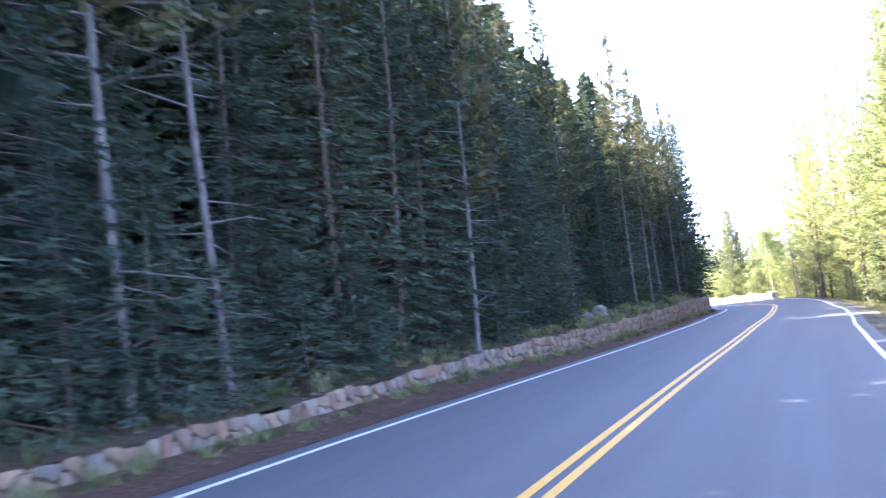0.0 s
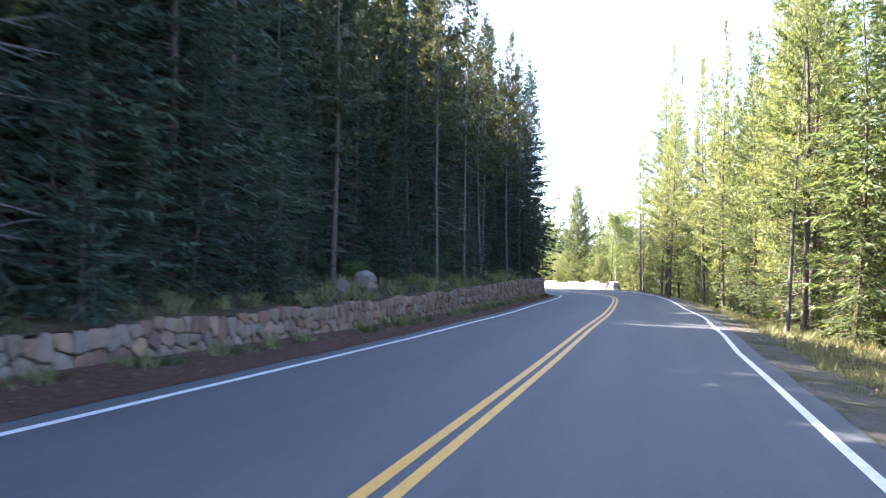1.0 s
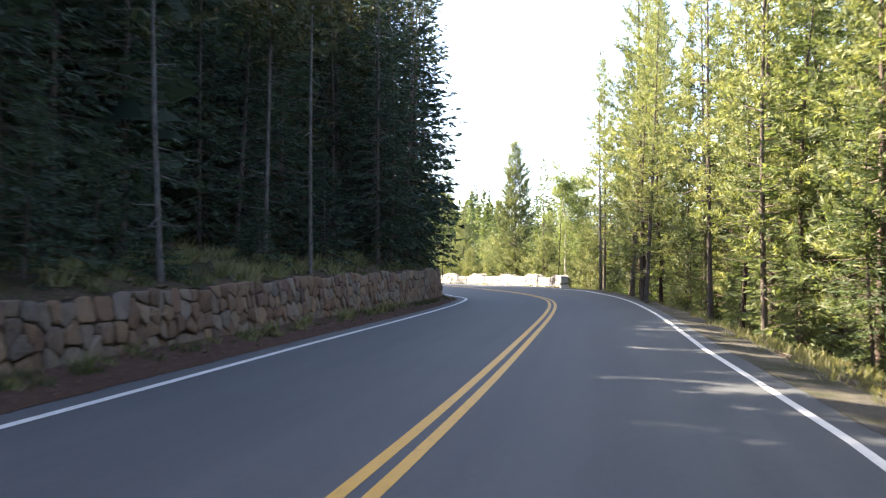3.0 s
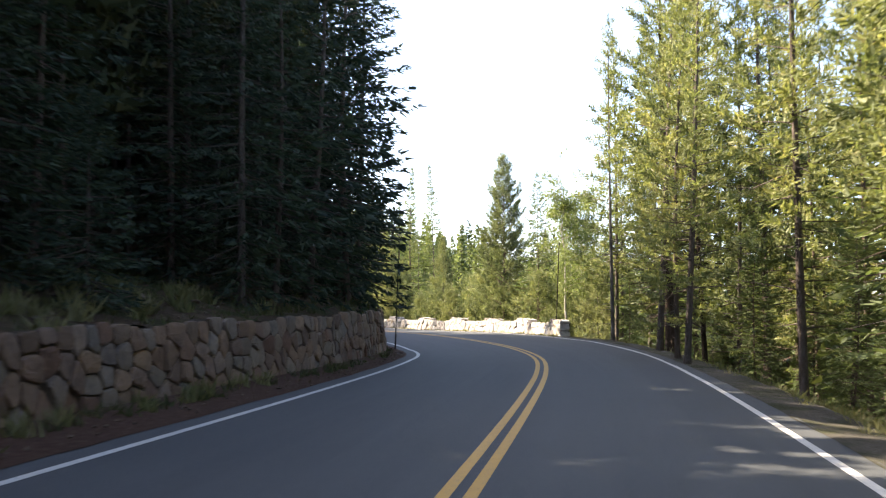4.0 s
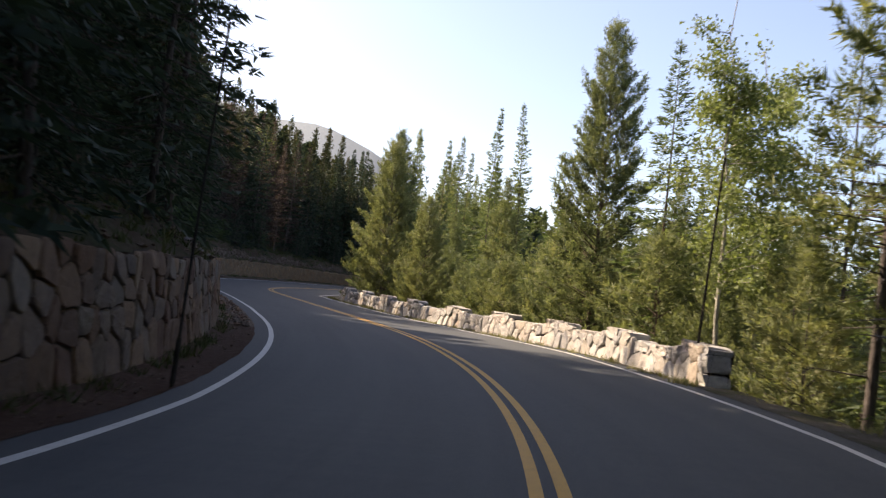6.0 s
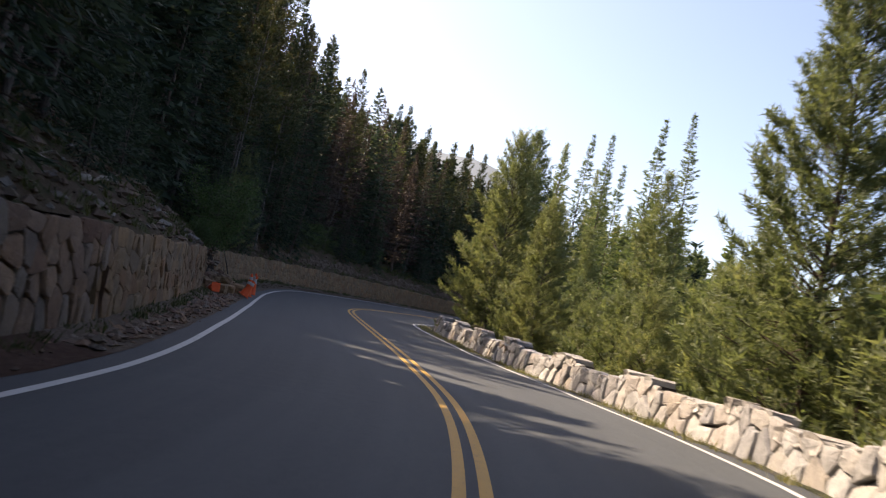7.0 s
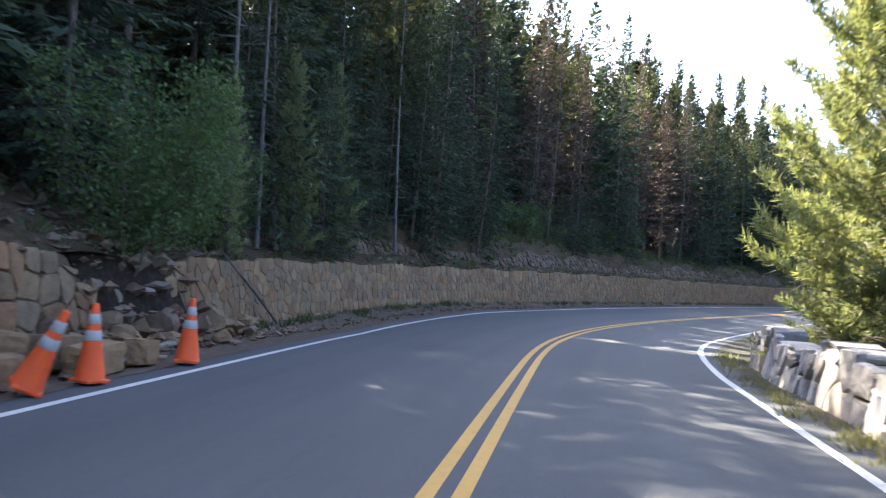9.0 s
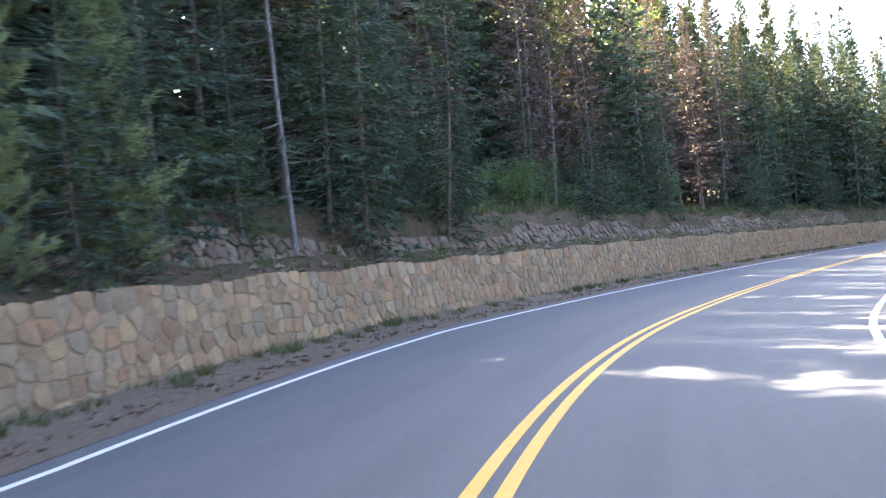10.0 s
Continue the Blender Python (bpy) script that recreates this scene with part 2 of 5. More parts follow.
RIGHT = np.stack([AHEAD[:, 1], -AHEAD[:, 0]], 1)
CY = CENTRE[:, 1]


def by_y(table):
    """A value along the road, from pairs of the centre line's y and the value."""
    t = np.array(table, float)
    return np.interp(CY, t[:, 0], t[:, 1])


LEFT_EDGE = by_y([(-60, 3.500), (12, 3.488), (21, 3.283), (32, 3.116), (42, 3.142), (52, 3.329), (72, 3.352), (80, 3.401), (96, 3.608), (99, 3.625), (112, 3.557), (125, 3.616), (132, 3.744), (150, 3.773), (200, 3.500), (300, 3.400)])
RIGHT_EDGE = by_y([(-60, 3.200), (-10, 3.202), (22, 3.097), (31, 3.131), (36, 3.278), (40, 3.284), (46, 3.331), (54, 3.105), (70, 3.149), (78, 3.327), (88, 3.426), (96, 3.479), (101, 3.434), (105, 3.319), (108, 3.044), (112, 2.800), (122, 2.733), (140, 3.213), (300, 3.400)])
BANK = by_y([(-60, 0.0000), (48, -0.0043), (74, 0.0056), (84, 0.0521), (96, 0.0416), (104, 0.0079), (110, -0.0003), (126, 0.0044), (135, -0.0393), (160, -0.0444), (200, -0.0450), (240, 0.0000), (300, 0.0000)])
WALL_GAP = by_y([(-60, 1.6), (12, 1.6), (20, 2.0), (31, 1.5), (45, 1.4), (60, 1.5), (72, 1.1), (80, 1.05), (90, 1.25), (105, 1.3), (113, 1.55), (121, 2.2), (127, 1.9), (134, 1.75), (146, 1.55), (300, 1.5)])
WALL_HIGH = by_y([(-60, 0.3), (12, 0.36), (18, 0.42), (24, 0.58), (37, 0.7), (42, 0.8), (50, 0.9), (57, 1.03), (67, 1.12), (73, 1.22), (80, 1.28), (105, 1.27), (115, 1.3), (123, 1.27), (128, 1.37), (134, 1.43), (141, 1.5), (150, 1.58), (300, 1.7)])


def index_at(y):
    return int(np.argmin(abs(CY - y)))


def road_frame(x, y):
    """Index along the road and signed distance to its right, for arrays of places."""
    q = np.stack([np.ravel(x), np.ravel(y)], 1)
    idx = np.empty(len(q), int)
    for k in range(0, len(q), 4000):
        d = ((q[k:k + 4000, None] - CENTRE[None]) ** 2).sum(2)
        idx[k:k + 4000] = d.argmin(1)
    off = ((q - CENTRE[idx]) * RIGHT[idx]).sum(1)
    far = np.linalg.norm(q - CENTRE[idx], axis=1)
    off = np.where(far > np.abs(off) + 0.6, np.sign(off + 1e-9) * far, off)
    return idx, off


LEFT_RISE = by_y([(-60, 0.14), (20, 0.16), (60, 0.2), (80, 0.4), (95, 0.62), (118, 0.62), (126, 0.34), (145, 0.26), (160, 0.2), (200, 0.2), (300, 0.2)])
RIGHT_FALL = by_y([(-60, 0.08), (45, 0.12), (62, 0.3), (75, 0.5), (140, 0.5), (160, 0.25), (200, 0.05), (300, 0.0)])


def wave(x, y, size, seed):
    """Smooth unevenness."""
    r = np.random.RandomState(seed)
    z = 0 * x
    for k in range(7):
        a, f, p = r.rand() * 6.3, (0.6 + 1.3 * r.rand()) / size, r.rand() * 6.3
        z = z + np.sin((x * math.cos(a) + y * math.sin(a)) * 6.28 * f + p)
    return z / 7


def height(x, y, under=False):
    """The ground's height."""
    x, y = np.asarray(x, float), np.asarray(y, float)
    shape = x.shape
    x, y = x.ravel(), y.ravel()
    i, d = road_frame(x, y)
    base = BANK[i] * np.clip(d, -5.5, 5.5)
    z = -0.12 + base
    left = -d - (LEFT_EDGE[i] + WALL_GAP[i])
    behind = np.clip(left - 0.2, 0, None)
    steep = LEFT_RISE[i]
    steep = steep * (1 - np.clip((y - 200) / 60, 0, 1) * np.clip(x / 40, 0, 1))
    up = WALL_HIGH[i] - 0.05 + steep * np.minimum(behind, 9) + np.minimum(steep, 0.26) * np.clip(behind - 9, 0, 90) + 0.3 * steep * np.clip(behind - 99, 0, 400)
    tier = np.clip((CY[i] - 124) / 4, 0, 1) * np.clip((behind - 1.1) / 0.45, 0, 1) * 0.85
    up = up + tier + 0.5 * wave(x, y, 9.0, 1) * np.clip(behind / 4, 0, 1) + 0.12 * wave(x, y, 2.2, 2) * np.clip(behind, 0, 1)
    z = np.where(left > 0.15, up, z)
    if under:
        z = np.where((left > -0.5) & (left < 3.4), np.where(left > 1.0, up - 0.45, -0.3), z)
    right = d - (RIGHT_EDGE[i] + 1.15)
    out = np.clip(right, 0, None)
    down = base - 0.1 - RIGHT_FALL[i] * np.minimum(out, 14) - 0.3 * RIGHT_FALL[i] * np.clip(out - 14, 0, 60) + 0.3 * wave(x, y, 7.0, 3) * np.clip(out / 4, 0, 1) + 0.08 * wave(x, y, 1.7, 4) * np.clip(out, 0, 1)
    z = np.where(right > 0, down, z)
    far = np.hypot(x - 20, y - 80)
    z = z + np.clip((far - 260) / 900, 0, 1) * 14 * wave(x, y, 600.0, 5)
    return z.reshape(shape)


def ground_at(x, y):
    return float(height(np.array([x]), np.array([y]))[0])


def mesh_of(name, verts, faces, mat, smooth=False):
    me = bpy.data.meshes.new(name)
    me.from_pydata(np.asarray(verts, float).tolist() if not isinstance(verts, list) else verts, [], faces if isinstance(faces, list) else np.asarray(faces).tolist())
    me.materials.append(mat)
    if smooth:
        me.polygons.foreach_set("use_smooth", [True] * len(me.polygons))
    me.update()
    return me


def part(name, me, parent, label=""):
    ob = new(name, me)
    ob.parent = parent
    return tagged(ob, label)


def empty(name, m=None):
    ob = new(name)
    ob.empty_display_size = 0.3
    if m is not None:
        ob.matrix_basis = m
    return ob


def strip(i0, i1, offsets, lifts):
    """A band along the road: rows of points at the given distances to the right of its middle."""
    n, k = i1 - i0, len(offsets)
    v, f = [], []
    for a in range(i0, i1):
        for o, z in zip(offsets, lifts):
            oo = o[a] if isinstance(o, np.ndarray) else o
            zz = z[a] if isinstance(z, np.ndarray) else z
            v.append((CENTRE[a, 0] + RIGHT[a, 0] * oo, CENTRE[a, 1] + RIGHT[a, 1] * oo, zz + BANK[a] * oo))
    for a in range(n - 1):
        for b in range(k - 1):
            f.append((a * k + b, a * k + b + 1, (a + 1) * k + b + 1, (a + 1) * k + b))
    return v, f


N = len(CENTRE)
# ---------- ground, road and markings ----------
def uneven(core0, core1, step, reach):
    c = np.arange(core0, core1 + 0.01, step)
    g = step * 1.25 ** np.arange(1, 60)
    g = np.cumsum(g)
    g = g[g < reach]
    return np.r_[core0 - g[::-1], c, core1 + g]


gx, gy = uneven(-40, 70, 1.0, 3200), uneven(-30, 230, 1.0, 3200)
GX, GY = np.meshgrid(gx, gy, indexing="ij")
GZ = height(GX, GY, True)
nx, ny = GX.shape
quads = [(a * ny + b, (a + 1) * ny + b, (a + 1) * ny + b + 1, a * ny + b + 1) for a in range(nx - 1) for b in range(ny - 1)]
ground = new("ground", mesh_of("ground", np.stack([GX, GY, GZ], -1).reshape(-1, 3), quads, FOREST_FLOOR, True))
tagged(ground, "brown forest floor with needles, soil and sparse grass", "ground", kind="structure")

v, f = strip(0, N, [-LEFT_EDGE - 0.42, -LEFT_EDGE - 0.4, 0.0, RIGHT_EDGE + 0.4, RIGHT_EDGE + 0.42], [-0.1, 0.0, 0.0, 0.0, -0.1])
road_mesh = mesh_of("road", v, f, ASPHALT)
loops = np.empty(len(road_mesh.loops), int)
road_mesh.loops.foreach_get("vertex_index", loops)
sides = np.stack([-LEFT_EDGE - 0.42, -LEFT_EDGE - 0.4, 0 * LEFT_EDGE, RIGHT_EDGE + 0.4, RIGHT_EDGE + 0.42], 1).ravel()
road_mesh.uv_layers.new(name="along").data.foreach_set("uv", np.stack([sides[loops], (loops // 5) * 0.5], 1).ravel())
road = tagged(new("road", road_mesh), "two-lane grey asphalt road in tree shade", "road", kind="structure")
for name, off, wide, mat, text in (("edge_line", -LEFT_EDGE, 0.052, WHITE, "white painted road edge line"), ("edge_line", RIGHT_EDGE, 0.052, WHITE, "white painted road edge line"),
                                   ("centre_line", np.full(N, -0.098), 0.051, YELLOW, "yellow painted centre line, one of a pair"), ("centre_line", np.full(N, 0.098), 0.051, YELLOW, "yellow painted centre line, one of a pair")):
    v, f = strip(0, N, [off - wide, off + wide], [0.004, 0.004])
    tagged(new(name, mesh_of(name, v, f, mat)), text, "road marking", kind="structure")
bank_v, bank_f, ends = [], [], index_at(236)
DEPTHS = [0.25, 0.5, 0.8, 1.1, 1.3, 1.55, 1.9, 2.4, 2.9, 3.4, 3.9, 4.4]
for a in range(index_at(-40), ends):
    d = -LEFT_EDGE[a] - WALL_GAP[a] - np.array(DEPTHS)
    bx, by_ = CENTRE[a, 0] + RIGHT[a, 0] * d, CENTRE[a, 1] + RIGHT[a, 1] * d
    bz = height(bx, by_)
    bz = bz + 0.05 * wave(bx, by_, 0.8, 21)
    bz[-1] -= 0.7
    bank_v += list(zip(bx, by_, bz))
k = len(DEPTHS)
for a in range(len(bank_v) // k - 1):
    bank_f += [(a * k + b, (a + 1) * k + b, (a + 1) * k + b + 1, a * k + b + 1) for b in range(k - 1)]
tagged(new("bank", mesh_of("bank", bank_v, bank_f, FOREST_FLOOR, True)), "soil bank with needles and stones behind the wall", "bank", kind="structure")
wob = 0.04 * wave(np.arange(N) * 0.5, np.zeros(N), 2.0, 9)
cut = index_at(97)
for i0, i1, mat, name, text in ((0, cut + 1, RED_DIRT, "shoulder_left", "reddish-brown dirt shoulder with fallen needles along the wall"), (cut, N, GREY_DIRT, "shoulder_left_far", "grey-brown gravelly dirt shoulder at the foot of the wall")):
    v, f = strip(i0, i1, [-LEFT_EDGE - WALL_GAP - 0.5, -LEFT_EDGE - WALL_GAP + 0.1, -LEFT_EDGE - 0.8 * WALL_GAP, -LEFT_EDGE - 0.5 * WALL_GAP, -LEFT_EDGE - 0.36 + wob], [0.12, 0.1, 0.03 + wob, -0.01 + wob, 0.006])
    tagged(new(name, mesh_of("shoulder", v, f, mat, True)), text, "shoulder", kind="structure")
v, f = strip(0, N, [RIGHT_EDGE + 0.34 + wob, RIGHT_EDGE + 0.7, RIGHT_EDGE + 1.2, RIGHT_EDGE + 1.9], [0.006, -0.02 + wob, -0.05 + wob, -0.35])
tagged(new("shoulder_right", mesh_of("shoulder", v, f, GRAVEL, True)), "grey gravel shoulder beside the road edge", "shoulder", kind="structure")

# ---------- stone walls ----------
def clip_cell(poly, px, py, qx, qy, gap):
    """The part of a polygon nearer to p than to q, less half a joint."""
    nx_, ny_ = qx - px, qy - py
    L = math.hypot(nx_, ny_)
    if L < 1e-6:
        return poly
    nx_, ny_ = nx_ / L, ny_ / L
    lim = (px + qx) / 2 * nx_ + (py + qy) / 2 * ny_ - gap / 2
    out = []
    for (ax, ay), (bx, by) in zip(poly, poly[1:] + poly[:1]):
        da, db = ax * nx_ + ay * ny_ - lim, bx * nx_ + by * ny_ - lim
        if da <= 0:
            out.append((ax, ay))
        if da * db < 0:
            u = da / (da - db)
            out.append((ax + u * (bx - ax), ay + u * (by - ay)))
    return out


def rubble(length, top, cell_w, cell_h, gap, seed, foot=-0.12, jag=0.05, grow=0.0):
    """Stones of a rubble wall face: polygons in distance along and height. top: the wall's height by distance."""
    r = random.Random(seed)
    seeds = []
    for k in range(9):
        s = -cell_w * r.random()
        while s < length:
            h = top(min(max(s, 0.0), length))
            big = 1.0 + grow * max(0.0, h - 0.75)
            w = cell_w * r.choice((0.6, 0.8, 1.0, 1.15, 1.5)) * r.uniform(0.85, 1.15) * big
            rows = max(2 if h > 0.3 else 1, round(h / (cell_h * big)))
            if k < rows and s + w > 0:
                seeds.append((s + w * (0.5 + r.uniform(-0.12, 0.12)), h * (k + 0.5 + r.uniform(-0.3, 0.3)) / rows))
            s += w
    seeds.sort()
    out = []
    for n, (x, y) in enumerate(seeds):
        poly = [(x - 1.2, foot), (x + 1.2, foot), (x + 1.2, top(x + 0.3) + r.uniform(-jag, jag)), (x - 1.2, top(x - 0.3) + r.uniform(-jag, jag))]
        for m in range(max(0, n - 45), min(len(seeds), n + 46)):
            if m != n and abs(seeds[m][0] - x) < 1.3 and poly:
                poly = clip_cell(poly, x, y, *seeds[m], gap)
        if len(poly) >= 3:
            out.append(poly)
    return out


def stone_mesh(poly, place, proud, r, tilt=0.1, soft=0.3):
    """A stone with a rounded, uneven face: rings of its outline, drawn in towards the middle and outwards. place(s, z, d) gives the world point."""
    cx, cy = sum(p[0] for p in poly) / len(poly), sum(p[1] for p in poly) / len(poly)
    tidy = [p for p, q in zip(poly, poly[1:] + poly[:1]) if math.hypot(p[0] - q[0], p[1] - q[1]) > 0.03]
    if len(tidy) < 3:
        tidy = poly
    pts = []
    for p, q in zip(tidy, tidy[1:] + tidy[:1]):
        pts.append(p)
        if math.hypot(p[0] - q[0], p[1] - q[1]) > 0.15:
            pts.append(((p[0] + q[0]) / 2 + r.uniform(-0.022, 0.022), (p[1] + q[1]) / 2 + r.uniform(-0.022, 0.022)))
    rounded = []
    for o, p, q in zip(pts[-1:] + pts[:-1], pts, pts[1:] + pts[:1]):
        for w in (o, q):
            u = min(soft, 0.06 / max(1e-6, math.hypot(w[0] - p[0], w[1] - p[1])))
            rounded.append((p[0] + (w[0] - p[0]) * u, p[1] + (w[1] - p[1]) * u))
    pts = rounded
    n = len(pts)
    tilt_s, tilt_z = r.uniform(-tilt, tilt), r.uniform(-tilt, tilt)
    v, f = [], []
    loose = r.uniform(0.975, 1.0)
    for shrink, d in ((1.0, -0.3), (0.985, 0.2), (0.925, 0.8), (0.6, 0.97)):
        for x, y in pts:
            x2, y2 = cx + (x - cx) * shrink * loose, cy + (y - cy) * shrink * loose
            out = d * proud + (0 if d <= 0 else (x2 - cx) * tilt_s + (y2 - cy) * tilt_z + r.uniform(-0.1, 0.1) * proud)
            v.append(place(x2, y2, out))
    v.append(place(cx, cy, proud * 1.02))
    for k in range(3):
        for a in range(n):
            b = (a + 1) % n
            f.append((k * n + a, k * n + b, (k + 1) * n + b, (k + 1) * n + a))
    for a in range(n):
        f.append((3 * n + a, 3 * n + (a + 1) % n, 4 * n))
    return v, f


def along(i, d):
    """The plan place at a real index of the road and distance to its right."""
    i = min(max(i, 0), N - 1.001)
    k, u = int(i), i - int(i)
    c, rt = CENTRE[k] * (1 - u) + CENTRE[k + 1] * u, RIGHT[k] * (1 - u) + RIGHT[k + 1] * u
    return c[0] + rt[0] * d, c[1] + rt[1] * d


def wall_line(i0, i1, off, side):
    """A line beside the road as an even path: function of distance along, giving place and outward normal (towards the road)."""
    p = np.array([along(i, off[i]) for i in range(i0, i1)])
    s = np.r_[0, np.cumsum(np.linalg.norm(np.diff(p, axis=0), axis=1))]
    idx = np.arange(i0, i1)

    def at(q):
        x, y = np.interp(q, s, p[:, 0]), np.interp(q, s, p[:, 1])
        k = np.interp(q, s, idx)
        rt = RIGHT[int(k)]
        return x, y, -side * rt[0], -side * rt[1], k
    return at, s[-1]


def retaining_wall(name, label, y0, y1, near0, near1, seed, broken_at, tone, proud, cell_w, cell_h, mortar, joint, jag, grow, tilt, bed=-0.02):
    i0, i1 = index_at(y0), index_at(y1)
    off = -LEFT_EDGE - WALL_GAP
    at, length = wall_line(i0, i1, off, -1)
    rough = lambda q: 0.04 * math.sin(q * 1.7) + 0.03 * math.sin(q * 4.3 + 1)
    ragged = lambda q: min(1.0, 0.45 + 0.8 * abs(q - broken_at * length))
    top = lambda q: (float(WALL_HIGH[int(at(min(max(q, 0), length))[4])]) + rough(q)) * ragged(q)
    wall = empty(name)
    tagged(wall, label, "stone wall", kind="structure")

    def place(s, z, d):
        x, y, nx_, ny_, _ = at(s)
        d2 = d - 0.1 * z
        return (x + nx_ * d2, y + ny_ * d2, z)
    r = random.Random(seed)
    # the body behind the stones
    v, f = [], []
    steps = np.arange(0, length, 0.5)
    for q in steps:
        h = top(q) - 0.03
        for z, d in ((-0.5, bed), (h, bed), (h - 0.02, -0.5), (-0.5, -0.5)):
            v.append(place(q, z, d))
    for a in range(len(steps) - 1):
        for b in range(3):
            f.append((a * 4 + b, a * 4 + b + 1, a * 4 + 5 + b, a * 4 + 4 + b))
    part("joints", mesh_of("joints", v, f, mortar), wall, "recessed joints")
    rest_v, rest_f, count = [], [], 0
    for poly in rubble(length, top, cell_w, cell_h, joint, seed, -0.32, jag, grow):
        mid = at(sum(p[0] for p in poly) / len(poly))
        v, f = stone_mesh(poly, place, r.uniform(*proud), r, tilt)
        if near0 <= mid[1] <= near1 and count < 300:
            count += 1
            part("stone", mesh_of("stone", v, f, tone), wall)
        else:
            k = len(rest_v)
            rest_v += v
            rest_f += [tuple(a + k for a in q) for q in f]
    tagged(part("stones", mesh_of("stones", rest_v, rest_f, tone), wall), kind="stuff")
    return wall


def guard_wall():
    """The low parapet on the outer side: rough rubble with cap stones; every few metres a stretch stands up."""
    i0, i1 = index_at(90.2), index_at(126.2)
    off = RIGHT_EDGE + 0.68 + np.interp(CY, [110, 126], [0, 0.12])
    at, length = wall_line(i0, i1, off, 1)
    wall = tagged(empty("guard_wall"), "low parapet of pale rough granite blocks along the outer edge", "stone wall", kind="structure")
    r = random.Random(5)
    up = lambda q: 0.72 if (q % 4.3) < 1.5 else 0.55
    lift = lambda q: 4.2 * float(BANK[int(at(q)[4])])

    def place(q, z, d):
        x, y, nx_, ny_, _ = at(min(max(q, 0), length))
        return (x + nx_ * (d - 0.12 * z), y + ny_ * (d - 0.12 * z), z + lift(min(max(q, 0), length)))
    v, f = [], []
    steps = np.arange(0, length, 0.25)
    for q in steps:
        for z, d in ((-0.5, -0.03), (up(q) - 0.12, -0.03), (up(q) - 0.12, -0.4), (-0.9, -0.4)):
            v.append(place(q, z, d))
    for a in range(len(steps) - 1):
        for b in range(3):
            f.append((a * 4 + b, a * 4 + b + 1, a * 4 + 5 + b, a * 4 + 4 + b))
    part("joints", mesh_of("joints", v, f, MORTAR), wall, "dark recessed joints")
    for poly in rubble(length, lambda q: up(min(max(q, 0), length)) - 0.02, 0.5, 0.3, 0.02, 6, -0.3):
        mid = sum(p[0] for p in poly) / len(poly)
        if mid < 0.3 or mid > length - 0.3:
            continue
        v, f = stone_mesh(poly, place, r.uniform(0.04, 0.1), r, 0.14, 0.1)
        part("stone", mesh_of("stone", v, f, GRANITE), wall)
    for a, b in ((0.0, 0.42), (length - 0.42, length)):
        block(wall, at, a, b, -0.3, 0.2, r)
        block(wall, at, a, b, 0.21, up(a) - 0.16, r)
    s = 0.0
    while s < length - 0.1:
        step = 4.3 - s % 4.3 if s % 4.3 >= 1.5 else 1.5 - s % 4.3
        w = min(r.uniform(0.34, 0.72), step if step > 0.2 else 0.3, length - s)
        if step - w < 0.22:
            w = min(step, length - s)
        t = up(s + 0.5 * w)
        block(wall, at, s + 0.01, s + w - 0.01, t - 0.22, t + r.uniform(-0.03, 0.02), r, -0.05)
        s += max(w, 0.1)
    return wall


def block(wall, at, s0, s1, z0, z1, r, back_off=0.0):
    """A rough block that goes through the wall: a box of rings with rounded, uneven edges."""
    v, f = [], []
    na, nb = 4, 4
    ss, zs = np.linspace(s0, s1, na), np.linspace(z0, z1, nb)
    front, back = r.uniform(-0.03, 0.05) + back_off, -0.44 - r.uniform(0, 0.08)
    for d in (front, back):
        for a, s in enumerate(ss):
            for b, z in enumerate(zs):
                edge = (a in (0, na - 1)) + (b in (0, nb - 1))
                pull = (0.025 if edge == 1 else 0.05 if edge == 2 else 0) * (1 if d > 0 else -1)
                s2 = s + (0.02 * (1 if a == 0 else -1 if a == na - 1 else 0) if edge == 2 else 0) + r.uniform(-0.012, 0.012)
                z2 = z + (0.025 * (1 if b == 0 else -1 if b == nb - 1 else 0) if edge == 2 else 0) + r.uniform(-0.02, 0.02)
                x, y, nx_, ny_, kk = at(s2)
                dd = d - pull + r.uniform(-0.025, 0.025)
                v.append((x + nx_ * dd, y + ny_ * dd, z2 + 4.2 * BANK[int(kk)]))
    m = na * nb
    g = lambda a, b, k: k * m + a * nb + b
    for a in range(na - 1):
        for b in range(nb - 1):
            f.append((g(a, b, 0), g(a + 1, b, 0), g(a + 1, b + 1, 0), g(a, b + 1, 0)))
            f.append((g(a, b, 1), g(a, b + 1, 1), g(a + 1, b + 1, 1), g(a + 1, b, 1)))
    for a in range(na - 1):
        f.append((g(a, nb - 1, 0), g(a + 1, nb - 1, 0), g(a + 1, nb - 1, 1), g(a, nb - 1, 1)))
        f.append((g(a, 0, 0), g(a, 0, 1), g(a + 1, 0, 1), g(a + 1, 0, 0)))
    for b in range(nb - 1):
        f.append((g(0, b, 0), g(0, b + 1, 0), g(0, b + 1, 1), g(0, b, 1)))
        f.append((g(na - 1, b, 0), g(na - 1, b, 1), g(na - 1, b + 1, 1), g(na - 1, b + 1, 0)))
    part("stone", mesh_of("stone", v, f, GRANITE, False), wall)


retaining_wall("retaining_wall_1", "low retaining wall of brown rubble stone holding the wooded bank", -14, 99.95, 16, 60, 11, 9.0, WALL_STONE, (0.022, 0.058), 0.3, 0.225, MORTAR, 0.014, 0.03, 0.9, 0.14)
retaining_wall("retaining_wall_2", "retaining wall of large tan stones, broken off at a slump", 99, 120.75, 99, 121, 13, 1.0, TAN_STONE, (0.016, 0.045), 0.3, 0.225, JOINT, 0.008, 0.025, 0.9, 0.12, -0.006)
